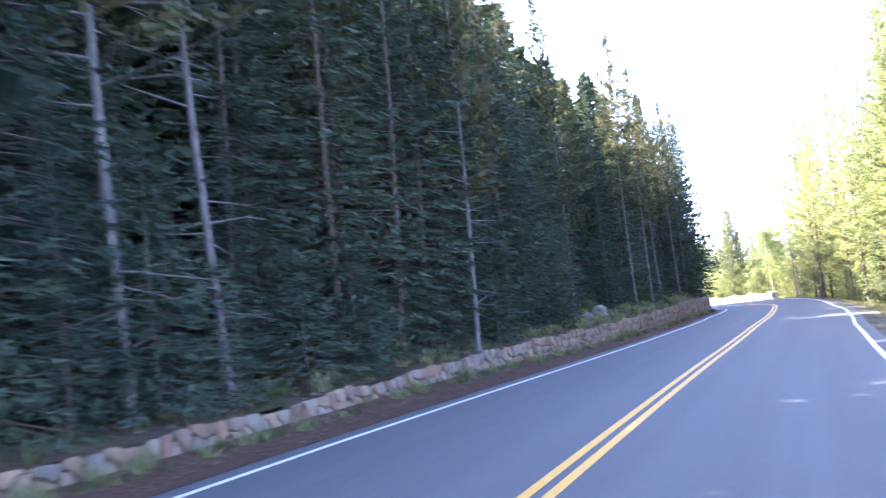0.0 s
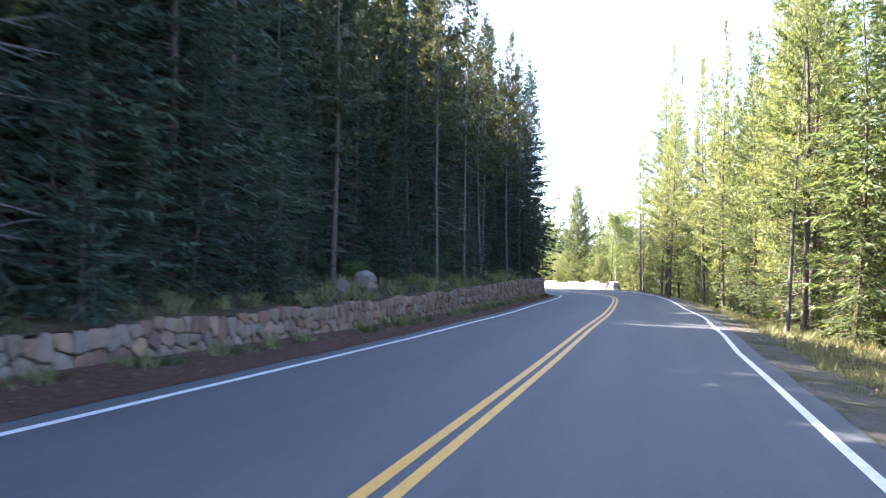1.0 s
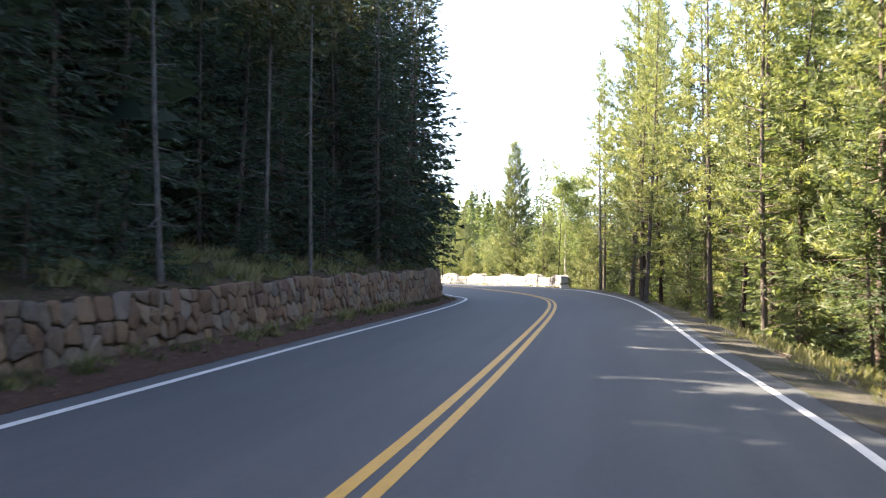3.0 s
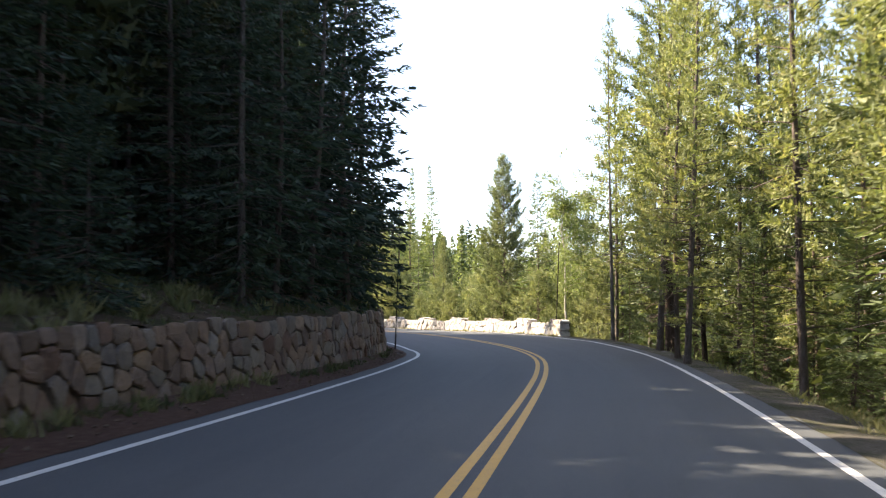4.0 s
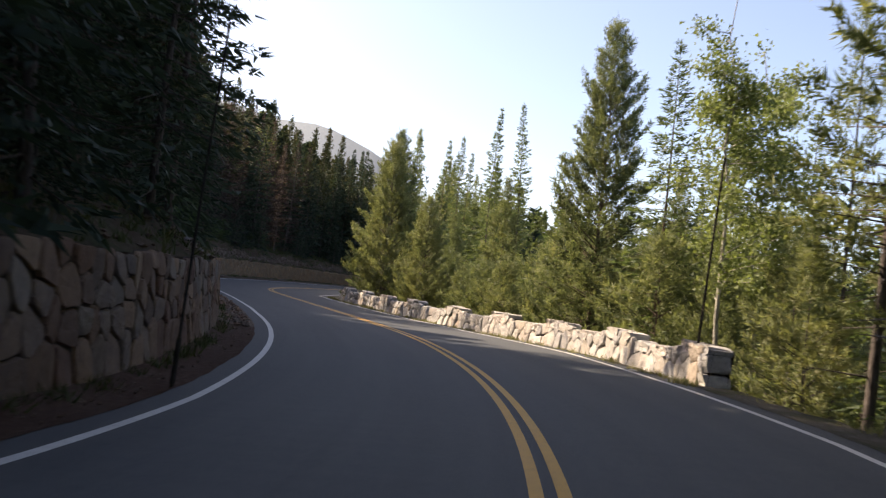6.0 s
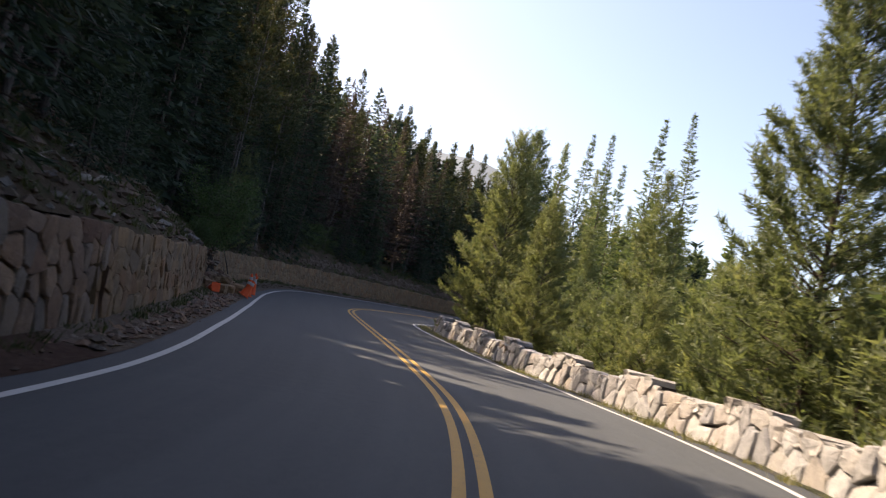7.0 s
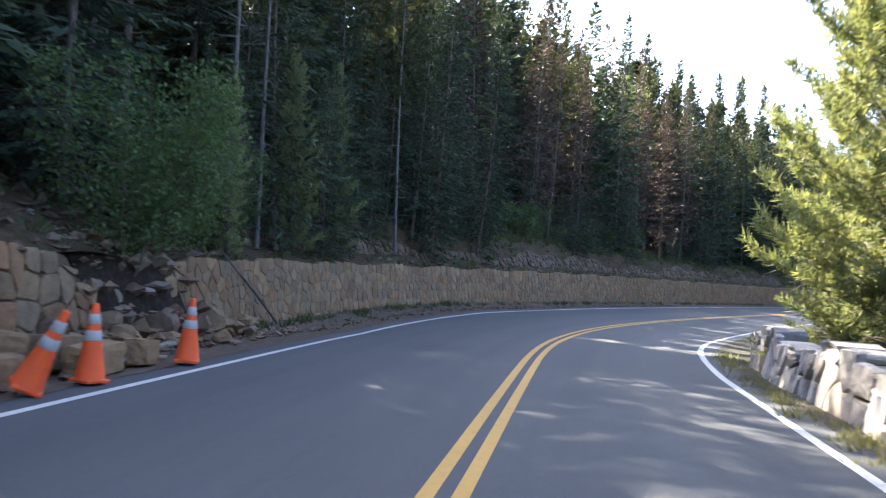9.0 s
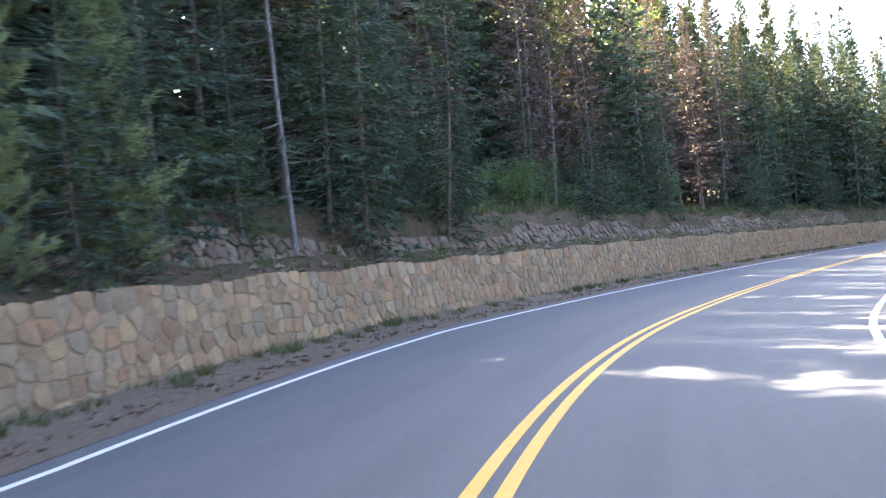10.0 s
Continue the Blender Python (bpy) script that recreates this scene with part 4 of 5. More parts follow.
# the wood on the uphill side: rows behind the wall
y = -20.0
while y < 222:
    i = index_at(y)
    edge = LEFT_EDGE[i] + WALL_GAP[i]
    slope, late = 106 < y < 123, y >= 123
    if slope:
        rows = [((3.6, 5), ("lodgepole", "none", "sapling")), ((5.4, 6.6), ("lodgepole", "spruce")), ((6.6, 8), ("lodgepole", "back_spruce"))]
    elif late:
        red = 140 < y < 182
        rows = [((1.7, 2.4), ("sapling", "none", "none") if red else ("spruce", "sapling", "sapling", "none")), ((2.8, 4.0), ("spruce", "sapling", "dead", "none") if red else ("spruce", "spruce", "lodgepole", "sapling")), ((4.2, 5.6), ("dead", "dead", "dead", "spruce") if red else ("spruce", "lodgepole")),
                ((5.8, 7.4), ("dead", "dead", "dead", "lodgepole") if red else ("lodgepole", "spruce", "spruce"))]
    elif y > 66:
        rows = [((1.1, 1.9), ("sapling", "none", "spruce")), ((2.4, 3.8), ("spruce", "spruce", "lodgepole")), ((4, 5.4), ("spruce", "lodgepole")), ((5.6, 7), ("lodgepole", "back_spruce"))]
    else:
        rows = [((0.8, 1.9), ("sapling", "sapling", "sapling", "none")), ((2.2, 3.4), ("spruce", "lodgepole", "spruce", "spruce", "sapling")), ((3.5, 5.0), ("spruce", "lodgepole", "spruce")), ((5.2, 7), ("back_lodgepole", "back_spruce", "lodgepole"))]
    rows += [((7.6, 9.5), ("lodgepole", "dead", "dead", "spruce") if y > 138 else ("back_lodgepole", "back_spruce")), ((10, 12.5), ("back_lodgepole", "back_spruce", "dead") if late else ("back_lodgepole", "back_spruce")),
             ((13, 16), ("back_lodgepole", "back_spruce")), ((16.5, 21), ("back_lodgepole", "back_spruce"))]
    # deep rows doubled so that less sun reaches the road
    rows += [row for row in rows if row[0][0] > 7.5 and "dead" not in row[1] and 14 < y < 126]
    for (d0, d1), kinds in rows:
        kind = rt.choice(kinds)
        if kind != "none":
            dep = rt.uniform(d0, d1)
            x_, y_ = along(i + rt.uniform(-2.3, 2.3), -edge - dep)
            if kind == "sapling" and 34.5 < y_ < 38.2:
                x_, y_ = along(i, -edge - dep - 3.0)
            if kind == "sapling" or not in_slot(x_, y_):
                low = 0.9 if y_ < 34 else 0.76 if y_ < 66 and dep < 9 else 0.84 if 66 <= y_ < 90 else 0.8 if 96 < y_ < 118 and dep < 11 else 0.92 if y_ > 150 or y_ < 66 else 1.0
                if (y_ > 150 or (dep > 3.5 and y_ < 96)) and kind in ("spruce", "lodgepole"):
                    kind = "far_" + kind
                plant(kind, x_, y_, rt.uniform(0.86, 1.12) * low)
    y += 2.35
# the sunlit side
y = 25.0
while y < 222:
    i = index_at(y)
    open_side = 86 < y < 148
    rows = [((2.6, 4.6), ("sun_pine", "sun_pine", "fir", "none")), ((5, 7.5), ("sun_pine", "spire", "fir")), ((8, 11), ("sun_pine", "back_sun")), ((11.5, 15), ("back_sun",)), ((16, 22), ("back_sun",))]
    if y < 86:
        rows += [((2.3, 3.6), ("low_fir", "low_fir", "none")), ((4.5, 7), ("low_fir",)), ((5.5, 9), ("back_sun",))]
    for (d0, d1), kinds in rows:
        kind = rt.choice(kinds)
        if kind == "none" or (open_side and d0 < 11) or (y < 34 and d0 < 4.8 and kind != "low_fir"):
            continue
        x_, y_ = along(i + rt.uniform(-2.5, 2.5), RIGHT_EDGE[i] + rt.uniform(d0, d1))
        if kind == "low_fir":
            plant("fir", x_, y_, rt.uniform(0.22, 0.45), group=SLOPE, label="young green fir under the sunlit pines")
        else:
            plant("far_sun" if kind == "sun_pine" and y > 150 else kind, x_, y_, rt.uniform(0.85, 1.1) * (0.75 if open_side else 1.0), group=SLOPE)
    y += 2.9
for kind, x_, y_, top, p in (("spire", 33.5, 85.3, 17.9, 1), ("spire", 33.6, 90.7, 15.2, 0), ("sun_pine", 33.9, 88.6, 12.8, 0), ("sun_pine", 31.3, 88.2, 13.5, 1), ("sun_pine", 35.5, 87.0, 14.0, 2),
                             ("hero_pine", 29.9, 102.9, 10.4, 1), ("aspen", 31.2, 94.6, 9.6, 1), ("aspen", 32.8, 97.2, 9.0, 0), ("spire", 25.8, 123.6, 9.5, 0), ("spire", 26.6, 126.2, 10.3, 1),
                             ("hero_pine", 22.9, 125.2, 9.1, 0), ("hero_pine", 22.9, 136.5, 11.6, 1), ("hero_pine", 25.0, 117.2, 5.6, 0), ("spire", 30.2, 146.0, 16.2, 0), ("spire", 31.5, 143.1, 16.4, 1), ("pine", 28.0, 112.2, 6.2, 0), ("fir", 30.9, 99.0, 9.0, 0),
                             ("pine", 33.5, 106.5, 6.5, 1), ("sun_pine", 36.5, 110.0, 8.5, 1), ("spire", 38.0, 118.0, 9.5, 0), ("spire", 41.0, 128.0, 9.0, 1), ("pine", 29.3, 120.5, 5.0, 2), ("fir", 28.8, 130.5, 8.0, 0),
                             ("sun_pine", 34.5, 96.0, 10.0, 2), ("fir", 24.0, 136.0, 9.5, 1), ("sun_pine", 26.5, 140.5, 11.0, 2), ("fir", 36.5, 102.5, 8.5, 1), ("pine", 26.4, 121.3, 5.2, 0), ("spire", 27.8, 136.5, 11.0, 0)):
    plant_to(kind, x_, y_, top, p)
# thin trunks hard by the edge of the road
for x_, y_, sc, p in ((29.6, 78.9, 1.05, 2), (27.9, 73.0, 0.95, 1), (28.6, 75.2, 0.9, 0), (19.2, 39.6, 1.0, 1), (26.2, 52.5, 1.05, 2), (24.2, 49.8, 0.95, 0)):
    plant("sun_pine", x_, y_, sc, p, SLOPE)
for y_, d_, sc, p in ((55.0, 6.2, 1.0, 0), (59.0, 8.0, 1.05, 2), (62.0, 5.6, 0.9, 1), (66.5, 7.4, 1.05, 0), (70.0, 5.4, 0.95, 2), (74.0, 8.4, 1.05, 1), (78.5, 6.6, 1.0, 0), (68.0, 10.5, 1.1, 2), (80.5, 9.5, 1.1, 1)):
    plant("sun_pine", *along(index_at(y_), d_), sc, p, SLOPE)
for x_, y_, sc, p in ((32.2, 84.0, 1.0, 0), (22.9, 47.0, 0.85, 1)):
    plant("old_pine", x_, y_, sc, p, SLOPE)
for x_, y_, sc, p in ((30.3, 85.2, 1.0, 0), (30.0, 76.4, 1.0, 1), (27.3, 64.0, 0.9, 1), (21.6, 43.8, 1.0, 0), (21.0, 42.6, 1.1, 1)):
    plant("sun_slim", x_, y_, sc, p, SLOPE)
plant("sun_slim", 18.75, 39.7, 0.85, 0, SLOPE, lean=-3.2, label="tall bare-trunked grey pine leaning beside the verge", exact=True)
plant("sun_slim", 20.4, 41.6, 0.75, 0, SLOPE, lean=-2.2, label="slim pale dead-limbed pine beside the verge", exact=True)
for x_, y_, top in ((30.6, 97.5, 3.4), (30.4, 101.0, 3.0), (27.9, 108.6, 2.8), (29.6, 107.2, 3.6), (26.6, 113.0, 2.4), (28.2, 115.2, 3.2), (32.4, 93.4, 3.4), (31.2, 110.5, 3.8), (24.8, 121.2, 2.8), (33.5, 102.5, 4.2), (29.2, 105.0, 2.6), (31.6, 95.6, 2.8),
                    (34.0, 99.0, 4.5), (30.6, 113.5, 3.6), (26.2, 119.0, 3.2), (32.8, 106.6, 4.4), (27.4, 111.0, 2.6), (31.5, 90.5, 3.0), (34.5, 109.0, 4.6), (29.0, 118.0, 3.6)):
    plant_to("shrub_pine", x_, y_, top, rt.randrange(2))
for x_, y_, sc, p in ((-6.3, 5.2, 0.9, 1), (-6.0, 6.9, 1.0, 2), (-5.4, 8.2, 0.7, 1), (-4.3, 11.6, 1.0, 2), (-4.9, 9.4, 0.95, 2), (-3.6, 13.6, 0.9, 1), (-5.6, 12.6, 1.2, 2), (-2.6, 15.6, 0.8, 1), (-1.0, 19.4, 0.7, 2), (15.2, 106.5, 0.8, 1), (12.6, 111.5, 0.9, 2), (13.6, 108.9, 0.6, 0), (10.8, 116.4, 0.9, 2)):
    plant("sapling", x_, y_, sc, p)
for x_, y_, sc, p in ((9.3, 131.3, 0.75, 1), (8.3, 136.0, 0.8, 0), (8.6, 140.6, 0.5, 2), (10.5, 124.9, 0.36, 0), (11.2, 123.2, 0.34, 1), (9.8, 126.2, 0.5, 2), (10.75, 128.3, 0.42, 0), (10.3, 129.6, 0.36, 1), (9.0, 136.6, 0.75, 0), (8.7, 139.2, 0.62, 1), (9.2, 133.4, 0.4, 2), (8.0, 146.0, 0.3, 0), (8.4, 150.2, 0.36, 1)):
    plant("spruce", x_, y_, sc, p)
# low spruces crowding the top of the wall
for k in range(26):
    y_ = 3.0 + 1.45 * k
    i = index_at(y_)
    if 36.4 < y_ < 38.5:
        continue
    plant("spruce", *along(i, -LEFT_EDGE[i] - WALL_GAP[i] - rt.uniform(0.9, 2.1) - (1.7 if 32.5 < y_ < 36.4 else 0.0)), rt.uniform(0.2, 0.36) if k % 3 else rt.uniform(0.36, 0.5), label="low dark spruce crowding the top of the wall")
# full spruces that overhang the wall at the bend
for x_, y_, sc, p in ((18.3, 73.6, 1.12, 0), (19.5, 77.6, 1.18, 0), (20.0, 80.9, 1.22, 0), (20.1, 84.2, 0.95, 0), (17.6, 76.4, 1.0, 1)):
    plant("spruce", x_, y_, sc, p)
# light young pines above the tan wall
for x_, y_, sc, p in ((10.15, 129.5, 0.55, 0), (10.6, 127.2, 0.42, 1), (11.5, 123.4, 0.3, 1)):
    plant("pine", x_, y_, sc, p, label="bushy light green young pine above the stone wall")
# spruces above the tan wall; the last is added to block sun
for x_, y_, sc, p in ((9.35, 137.4, 0.8, 1), (9.3, 141.6, 0.75, 0), (10.3, 126.9, 0.9, 0)):
    plant("spruce", x_, y_, sc, p)
# spruces added to the inner wood to keep the sun off road and verge
for x_, y_, sc in SUN_BLOCKERS:
    if y_ < 36 and x_ > -3:
        plant("spruce", x_, y_, 0.82 * sc, 3)
    else:
        plant("far_spruce" if y_ > 95 else "back_spruce", x_, y_, sc)
# pale trunks that stand out in the wood
for x_, y_, sc, p in WOOD_TRUNKS:
    plant("slim", x_, y_, sc, p, exact=True)
plant_to("aspen", *HILL_ASPEN, 1, FOREST)
# dark young spruces in the shade under the sunlit pines
for k in range(7):
    y_ = 36.0 + 2.7 * k
    i = index_at(y_)
    plant("spruce", *along(i, RIGHT_EDGE[i] + rt.uniform(3.4, 6.5)), rt.uniform(0.16, 0.36), group=SLOPE, label="dark young spruce in the shade under the pines")


def join_back(name, label, kept, mats):
    """The inner wood, too dense to pick apart: all its trees in one mesh."""
    vs, fs, tone, k = [], [], [], 0
    for pair, m in kept:
        m = np.array(m)
        for me in pair:
            v = np.empty(len(me.vertices) * 3)
            me.vertices.foreach_get("co", v)
            v = v.reshape(-1, 3) @ m[:3, :3].T + m[:3, 3]
            vs.append(v)
            fs += [tuple(n + k for n in p.vertices) for p in me.polygons]
            tone += [mats.index(me.materials[0])] * len(me.polygons)
            k += len(v)
    me = mesh_of(name, np.vstack(vs), fs, mats[0])
    for mat in mats[1:]:
        me.materials.append(mat)
    me.polygons.foreach_set("material_index", tone)
    tagged(new(name, me), label, "forest", kind="stuff")


join_back("inner_wood", "dense dark conifers deep in the shaded wood", [b for b in BACK if b[0][1].materials[0] is not SUNLIT_FIR], [BARK, SHADED_PINE, SPRUCE])
join_back("slope_wood", "dense conifers on the sunlit slope below the road", [b for b in BACK if b[0][1].materials[0] is SUNLIT_FIR], [BARK, SUNLIT_FIR])
# bushes on the bank
for x_, y_, sc, p in ((12.5, 119.8, 1.05, 1), (11.5, 121.8, 0.95, 0), (10.9, 124.0, 0.7, 1), (8.6, 133.5, 0.6, 0), (7.6, 141.5, 0.7, 1), (8.2, 149, 0.75, 0), (14.0, 115.4, 0.4, 0), (9.3, 128.6, 0.4, 1), (8.2, 137.4, 0.45, 0), (7.9, 144.6, 0.5, 1), (8.0, 146.4, 0.6, 0), (8.3, 151.6, 0.6, 1), (8.6, 154.0, 0.5, 0), (9.0, 157.0, 0.6, 1), (9.4, 160.5, 0.5, 0), (10.0, 164.0, 0.55, 1),  (6.0, 40.0, 0.35, 0), (9.0, 46.0, 0.35, 1)):
    plant("bush", x_, y_, sc, p)


# ---------- rocks, grass, poles, cones ----------
def rock(r, size):
    """An uneven boulder: a sphere of few faces, knocked out of shape."""
    bm = bmesh.new()
    bmesh.ops.create_icosphere(bm, subdivisions=2, radius=1.0)
    k = [Vector((r.uniform(-1, 1), r.uniform(-1, 1), r.uniform(-1, 1))).normalized() for _ in range(13)]
    c = [r.uniform(0.42, 0.74) for _ in k]
    for v in bm.verts:
        for n, lim in zip(k, c):
            e = v.co.dot(n) - lim
            if e > 0:
                v.co -= n * e
        v.co = Vector((v.co.x * size[0], v.co.y * size[1], v.co.z * size[2]))
    me = bpy.data.meshes.new("boulder")
    bm.to_mesh(me)
    bm.free()
    return me


rr = random.Random(15)
for x_, y_, z_, a, tone in ((6.2, 37.6, 1.18, (0.34, 0.3, 0.3), PALE_ROCK), (6.15, 37.7, ground_at(6.15, 37.7) + 0.05, (0.55, 0.5, 0.5), LEDGE), (5.6, 36.9, ground_at(5.6, 36.9) + 0.06, (0.3, 0.24, 0.26), PALE_ROCK), (8.8, 44.3, ground_at(8.8, 44.3) + 0.06, (0.26, 0.2, 0.16), PALE_ROCK), (9.15, 45.0, ground_at(9.15, 45.0) + 0.05, (0.2, 0.24, 0.15), PALE_ROCK), (4.6, 33.5, 0.75, (0.3, 0.25, 0.16), LEDGE),
                            (14.2, 114.3, 0.12, (0.42, 0.3, 0.26), WALL_STONE), (14.55, 115.1, 0.1, (0.3, 0.24, 0.2), TAN_STONE), (14.1, 116.2, 0.16, (0.5, 0.34, 0.3), TAN_STONE), (14.5, 117.4, 0.14, (0.55, 0.3, 0.26), TAN_STONE),
                            (13.6, 117.4, 0.2, (0.4, 0.36, 0.34), WALL_STONE), (13.9, 118.5, 0.16, (0.36, 0.32, 0.28), TAN_STONE), (13.25, 119.9, 0.2, (0.42, 0.34, 0.3), WALL_STONE), (12.95, 121.4, 0.18, (0.4, 0.32, 0.3), TAN_STONE),
                            (13.4, 121.1, 0.08, (0.22, 0.2, 0.16), TAN_STONE), (12.7, 122.7, 0.1, (0.26, 0.22, 0.18), TAN_STONE), (12.75, 119.3, 0.62, (0.28, 0.26, 0.22), WALL_STONE), (12.5, 120.3, 0.7, (0.26, 0.24, 0.2), TAN_STONE),
                            (13.4, 118.7, 0.36, (0.3, 0.26, 0.22), TAN_STONE), (13.2, 120.8, 0.26, (0.26, 0.2, 0.2), WALL_STONE), (12.9, 120.5, 0.42, (0.22, 0.24, 0.18), WALL_STONE), (13.7, 119.5, 0.1, (0.24, 0.2, 0.16), TAN_STONE),
                            (12.35, 119.7, 1.1, (0.24, 0.22, 0.18), WALL_STONE), (12.1, 120.9, 1.05, (0.22, 0.2, 0.17), TAN_STONE), (13.1, 122.2, 0.07, (0.2, 0.17, 0.13), WALL_STONE), (14.9, 113.9, 0.09, (0.24, 0.2, 0.15), TAN_STONE)):
    me = rock(rr, a)
    me.materials.append(tone)
    b = new("boulder", me)
    b.matrix_basis = pose(x_, y_, z_, rr.uniform(-15, 15), rr.uniform(-15, 15), rr.uniform(0, 360))
    tagged(b, "pale rough boulder on the bank above the wall" if tone is PALE_ROCK else "loose wall stone fallen at the foot of the wall", "boulder", "" if tone in (PALE_ROCK, LEDGE) else "loose stones")


def pebbles(name, places, sizes, mat, label, seed):
    """Loose stones too many to count, joined."""
    r = np.random.RandomState(seed)
    base = np.array([(1, 0, 0), (-1, 0, 0), (0, 1, 0), (0, -1, 0), (0, 0, 1), (0, 0, -1), (0.7, 0.7, 0.4), (-0.7, 0.6, 0.4)], float)
    tri = np.array([(0, 2, 6), (2, 4, 6), (4, 0, 6), (2, 1, 7), (1, 4, 7), (4, 2, 7), (1, 3, 4), (3, 0, 4), (2, 0, 5), (1, 2, 5), (3, 1, 5), (0, 3, 5)])
    n = len(places)
    v = base[None] * (1 + 0.3 * r.normal(size=(n, 8, 1)).clip(-1, 1))
    v = v * (sizes[:, None, None] * r.uniform(0.6, 1.2, (n, 1, 3)) * np.array([1, 1, 0.65]))
    a = r.rand(n) * 6.283
    c, s_ = np.cos(a)[:, None], np.sin(a)[:, None]
    v = np.stack([v[..., 0] * c - v[..., 1] * s_, v[..., 0] * s_ + v[..., 1] * c, v[..., 2]], -1) + places[:, None]
    f = (tri[None] + 8 * np.arange(n)[:, None, None]).reshape(-1, 3)
    return tagged(new(name, mesh_of(name, v.reshape(-1, 3), f, mat)), label, "stones", kind="stuff")


def scatter(n, y0, y1, d0, d1, seed, side=-1):
    """Places beside the road: distances counted outwards from the wall's face (left) or the edge line (right)."""
    r = np.random.RandomState(seed)
    i = r.randint(index_at(y0), index_at(y1), n)
    d = r.uniform(d0, d1, n)
    off = -(LEFT_EDGE[i] + WALL_GAP[i] + d) if side < 0 else RIGHT_EDGE[i] + d
    x, y = CENTRE[i, 0] + RIGHT[i, 0] * off + AHEAD[i, 0] * r.uniform(-0.4, 0.4, n), CENTRE[i, 1] + RIGHT[i, 1] * off + AHEAD[i, 1] * r.uniform(-0.4, 0.4, n)
    return x, y, i, off


def on_ground(n, y0, y1, d0, d1, seed, side=-1, lift=0.0):
    x, y, i, off = scatter(n, y0, y1, d0, d1, seed, side)
    return np.stack([x, y, height(x, y) + lift], 1)


def on_shoulder(n, y0, y1, seed, d0=0.05, d1=1.15):
    """Places on the dirt between the wall and the edge line."""
    x, y, i, off = scatter(n, y0, y1, -d1, -d0, seed)
    pull = (off + LEFT_EDGE[i] + WALL_GAP[i]) * (1 - np.clip((WALL_GAP[i] - 0.5) / 1.15, 0.3, 1.0))
    x, y, off = x - RIGHT[i, 0] * pull, y - RIGHT[i, 1] * pull, off - pull
    return np.stack([x, y, 0.02 + BANK[i] * off], 1)


q = np.random.RandomState(8)
pebbles("scree", on_ground(2600, 94, 125, 0.3, 7.5, 31, -1, 0.02), 0.03 + 0.2 * q.rand(2600) ** 3, LEDGE, "loose grey stones on the open slope", 1)
pebbles("scree", on_ground(420, 96, 122, 0.3, 6.5, 37, -1, 0.0), 0.04 + 0.2 * q.rand(420) ** 2.5, PALE_ROCK, "pale broken rocks on the open slope", 7)
pebbles("bank_stones", on_ground(900, 121, 205, 0.35, 1.6, 32, -1, 0.02), q.uniform(0.03, 0.13, 900), LEDGE, "loose stones on the bank above the wall", 2)
pebbles("bank_stones", on_ground(500, 10, 100, 0.35, 2.5, 33, -1, 0.02), q.uniform(0.02, 0.11, 500), LEDGE, "loose stones on the bank above the wall", 3)
pebbles("rubble_at_wall", on_shoulder(1500, 97, 127, 34), 0.015 + 0.1 * q.rand(1500) ** 2, WALL_STONE, "broken stone rubble strewn at the wall's foot", 4)
pebbles("rubble_at_wall", on_shoulder(1100, 124, 160, 38), 0.012 + 0.06 * q.rand(1100) ** 2, LEDGE, "small broken stones along the wall's foot", 8)
pebbles("shoulder_stones", on_shoulder(1500, -8, 200, 35), q.uniform(0.01, 0.04, 1500), LEDGE, "small stones on the dirt shoulder", 5)
pebbles("verge_gravel", on_ground(2600, 4, 100, 0.45, 2.2, 36, 1, 0.03), q.uniform(0.01, 0.04, 2600), PALE_ROCK, "loose gravel on the verge", 6)


def tufts_of(name, places, high, blades_each, mat, label, seed):
    """Grass and low herbs, joined."""
    r = np.random.RandomState(seed)
    n = len(places) * blades_each
    feet = np.repeat(places, blades_each, 0) + r.normal(size=(n, 3)) * np.array([0.07, 0.07, 0])
    way = unit(r.normal(size=(n, 3)) * np.array([0.5, 0.5, 0.2]) + np.array([0, 0, 1]))
    ln = np.repeat(high * r.uniform(0.5, 1.4, len(places)), blades_each) * r.uniform(0.5, 1.1, n)
    v, f = blades(feet, way, ln, ln * 0.12 + 0.006, r)
    return tagged(new(name, mesh_of(name, v, f, mat)), label, "grass", kind="stuff")


tufts_of("verge_grass", on_ground(3000, 8, 96, 1.0, 5.5, 41, 1), 0.22, 16, GRASS, "dry grass and herbs on the verge", 1)
tufts_of("wall_foot_grass", on_shoulder(800, 0, 190, 42, 0.05, 0.36), 0.17, 22, HERB, "green tufts along the foot of the wall", 2)
tufts_of("wall_foot_herbs", on_shoulder(110, 6, 66, 52, 0.05, 0.3), 0.26, 44, GRASS, "yellow-green herbs growing against the wall's foot", 6)
tufts_of("bank_herbs", on_ground(190, 14, 68, 0.35, 2.2, 53, -1), 0.34, 44, GRASS, "yellow-green herbs on top of the wall", 7)
tufts_of("tan_wall_foot_herbs", on_shoulder(60, 124, 150, 54, 0.04, 0.24), 0.2, 44, HERB, "green herbs along the foot of the tan wall", 8)
tufts_of("bank_grass", on_ground(2800, 2, 200, 0.3, 4.5, 43, -1), 0.24, 12, HERB, "sparse grass and herbs on the bank", 3)
tufts_of("ledge_herbs", on_ground(900, 121, 200, 1.6, 4.5, 45, -1), 0.3, 16, HERB, "green herbs and low shrubs above the rock ledge", 5)
tufts_of("parapet_grass", on_ground(260, 90, 127, 0.25, 0.45, 44, 1, 0.08), 0.15, 18, GRASS, "yellow-green tufts along the parapet", 4)


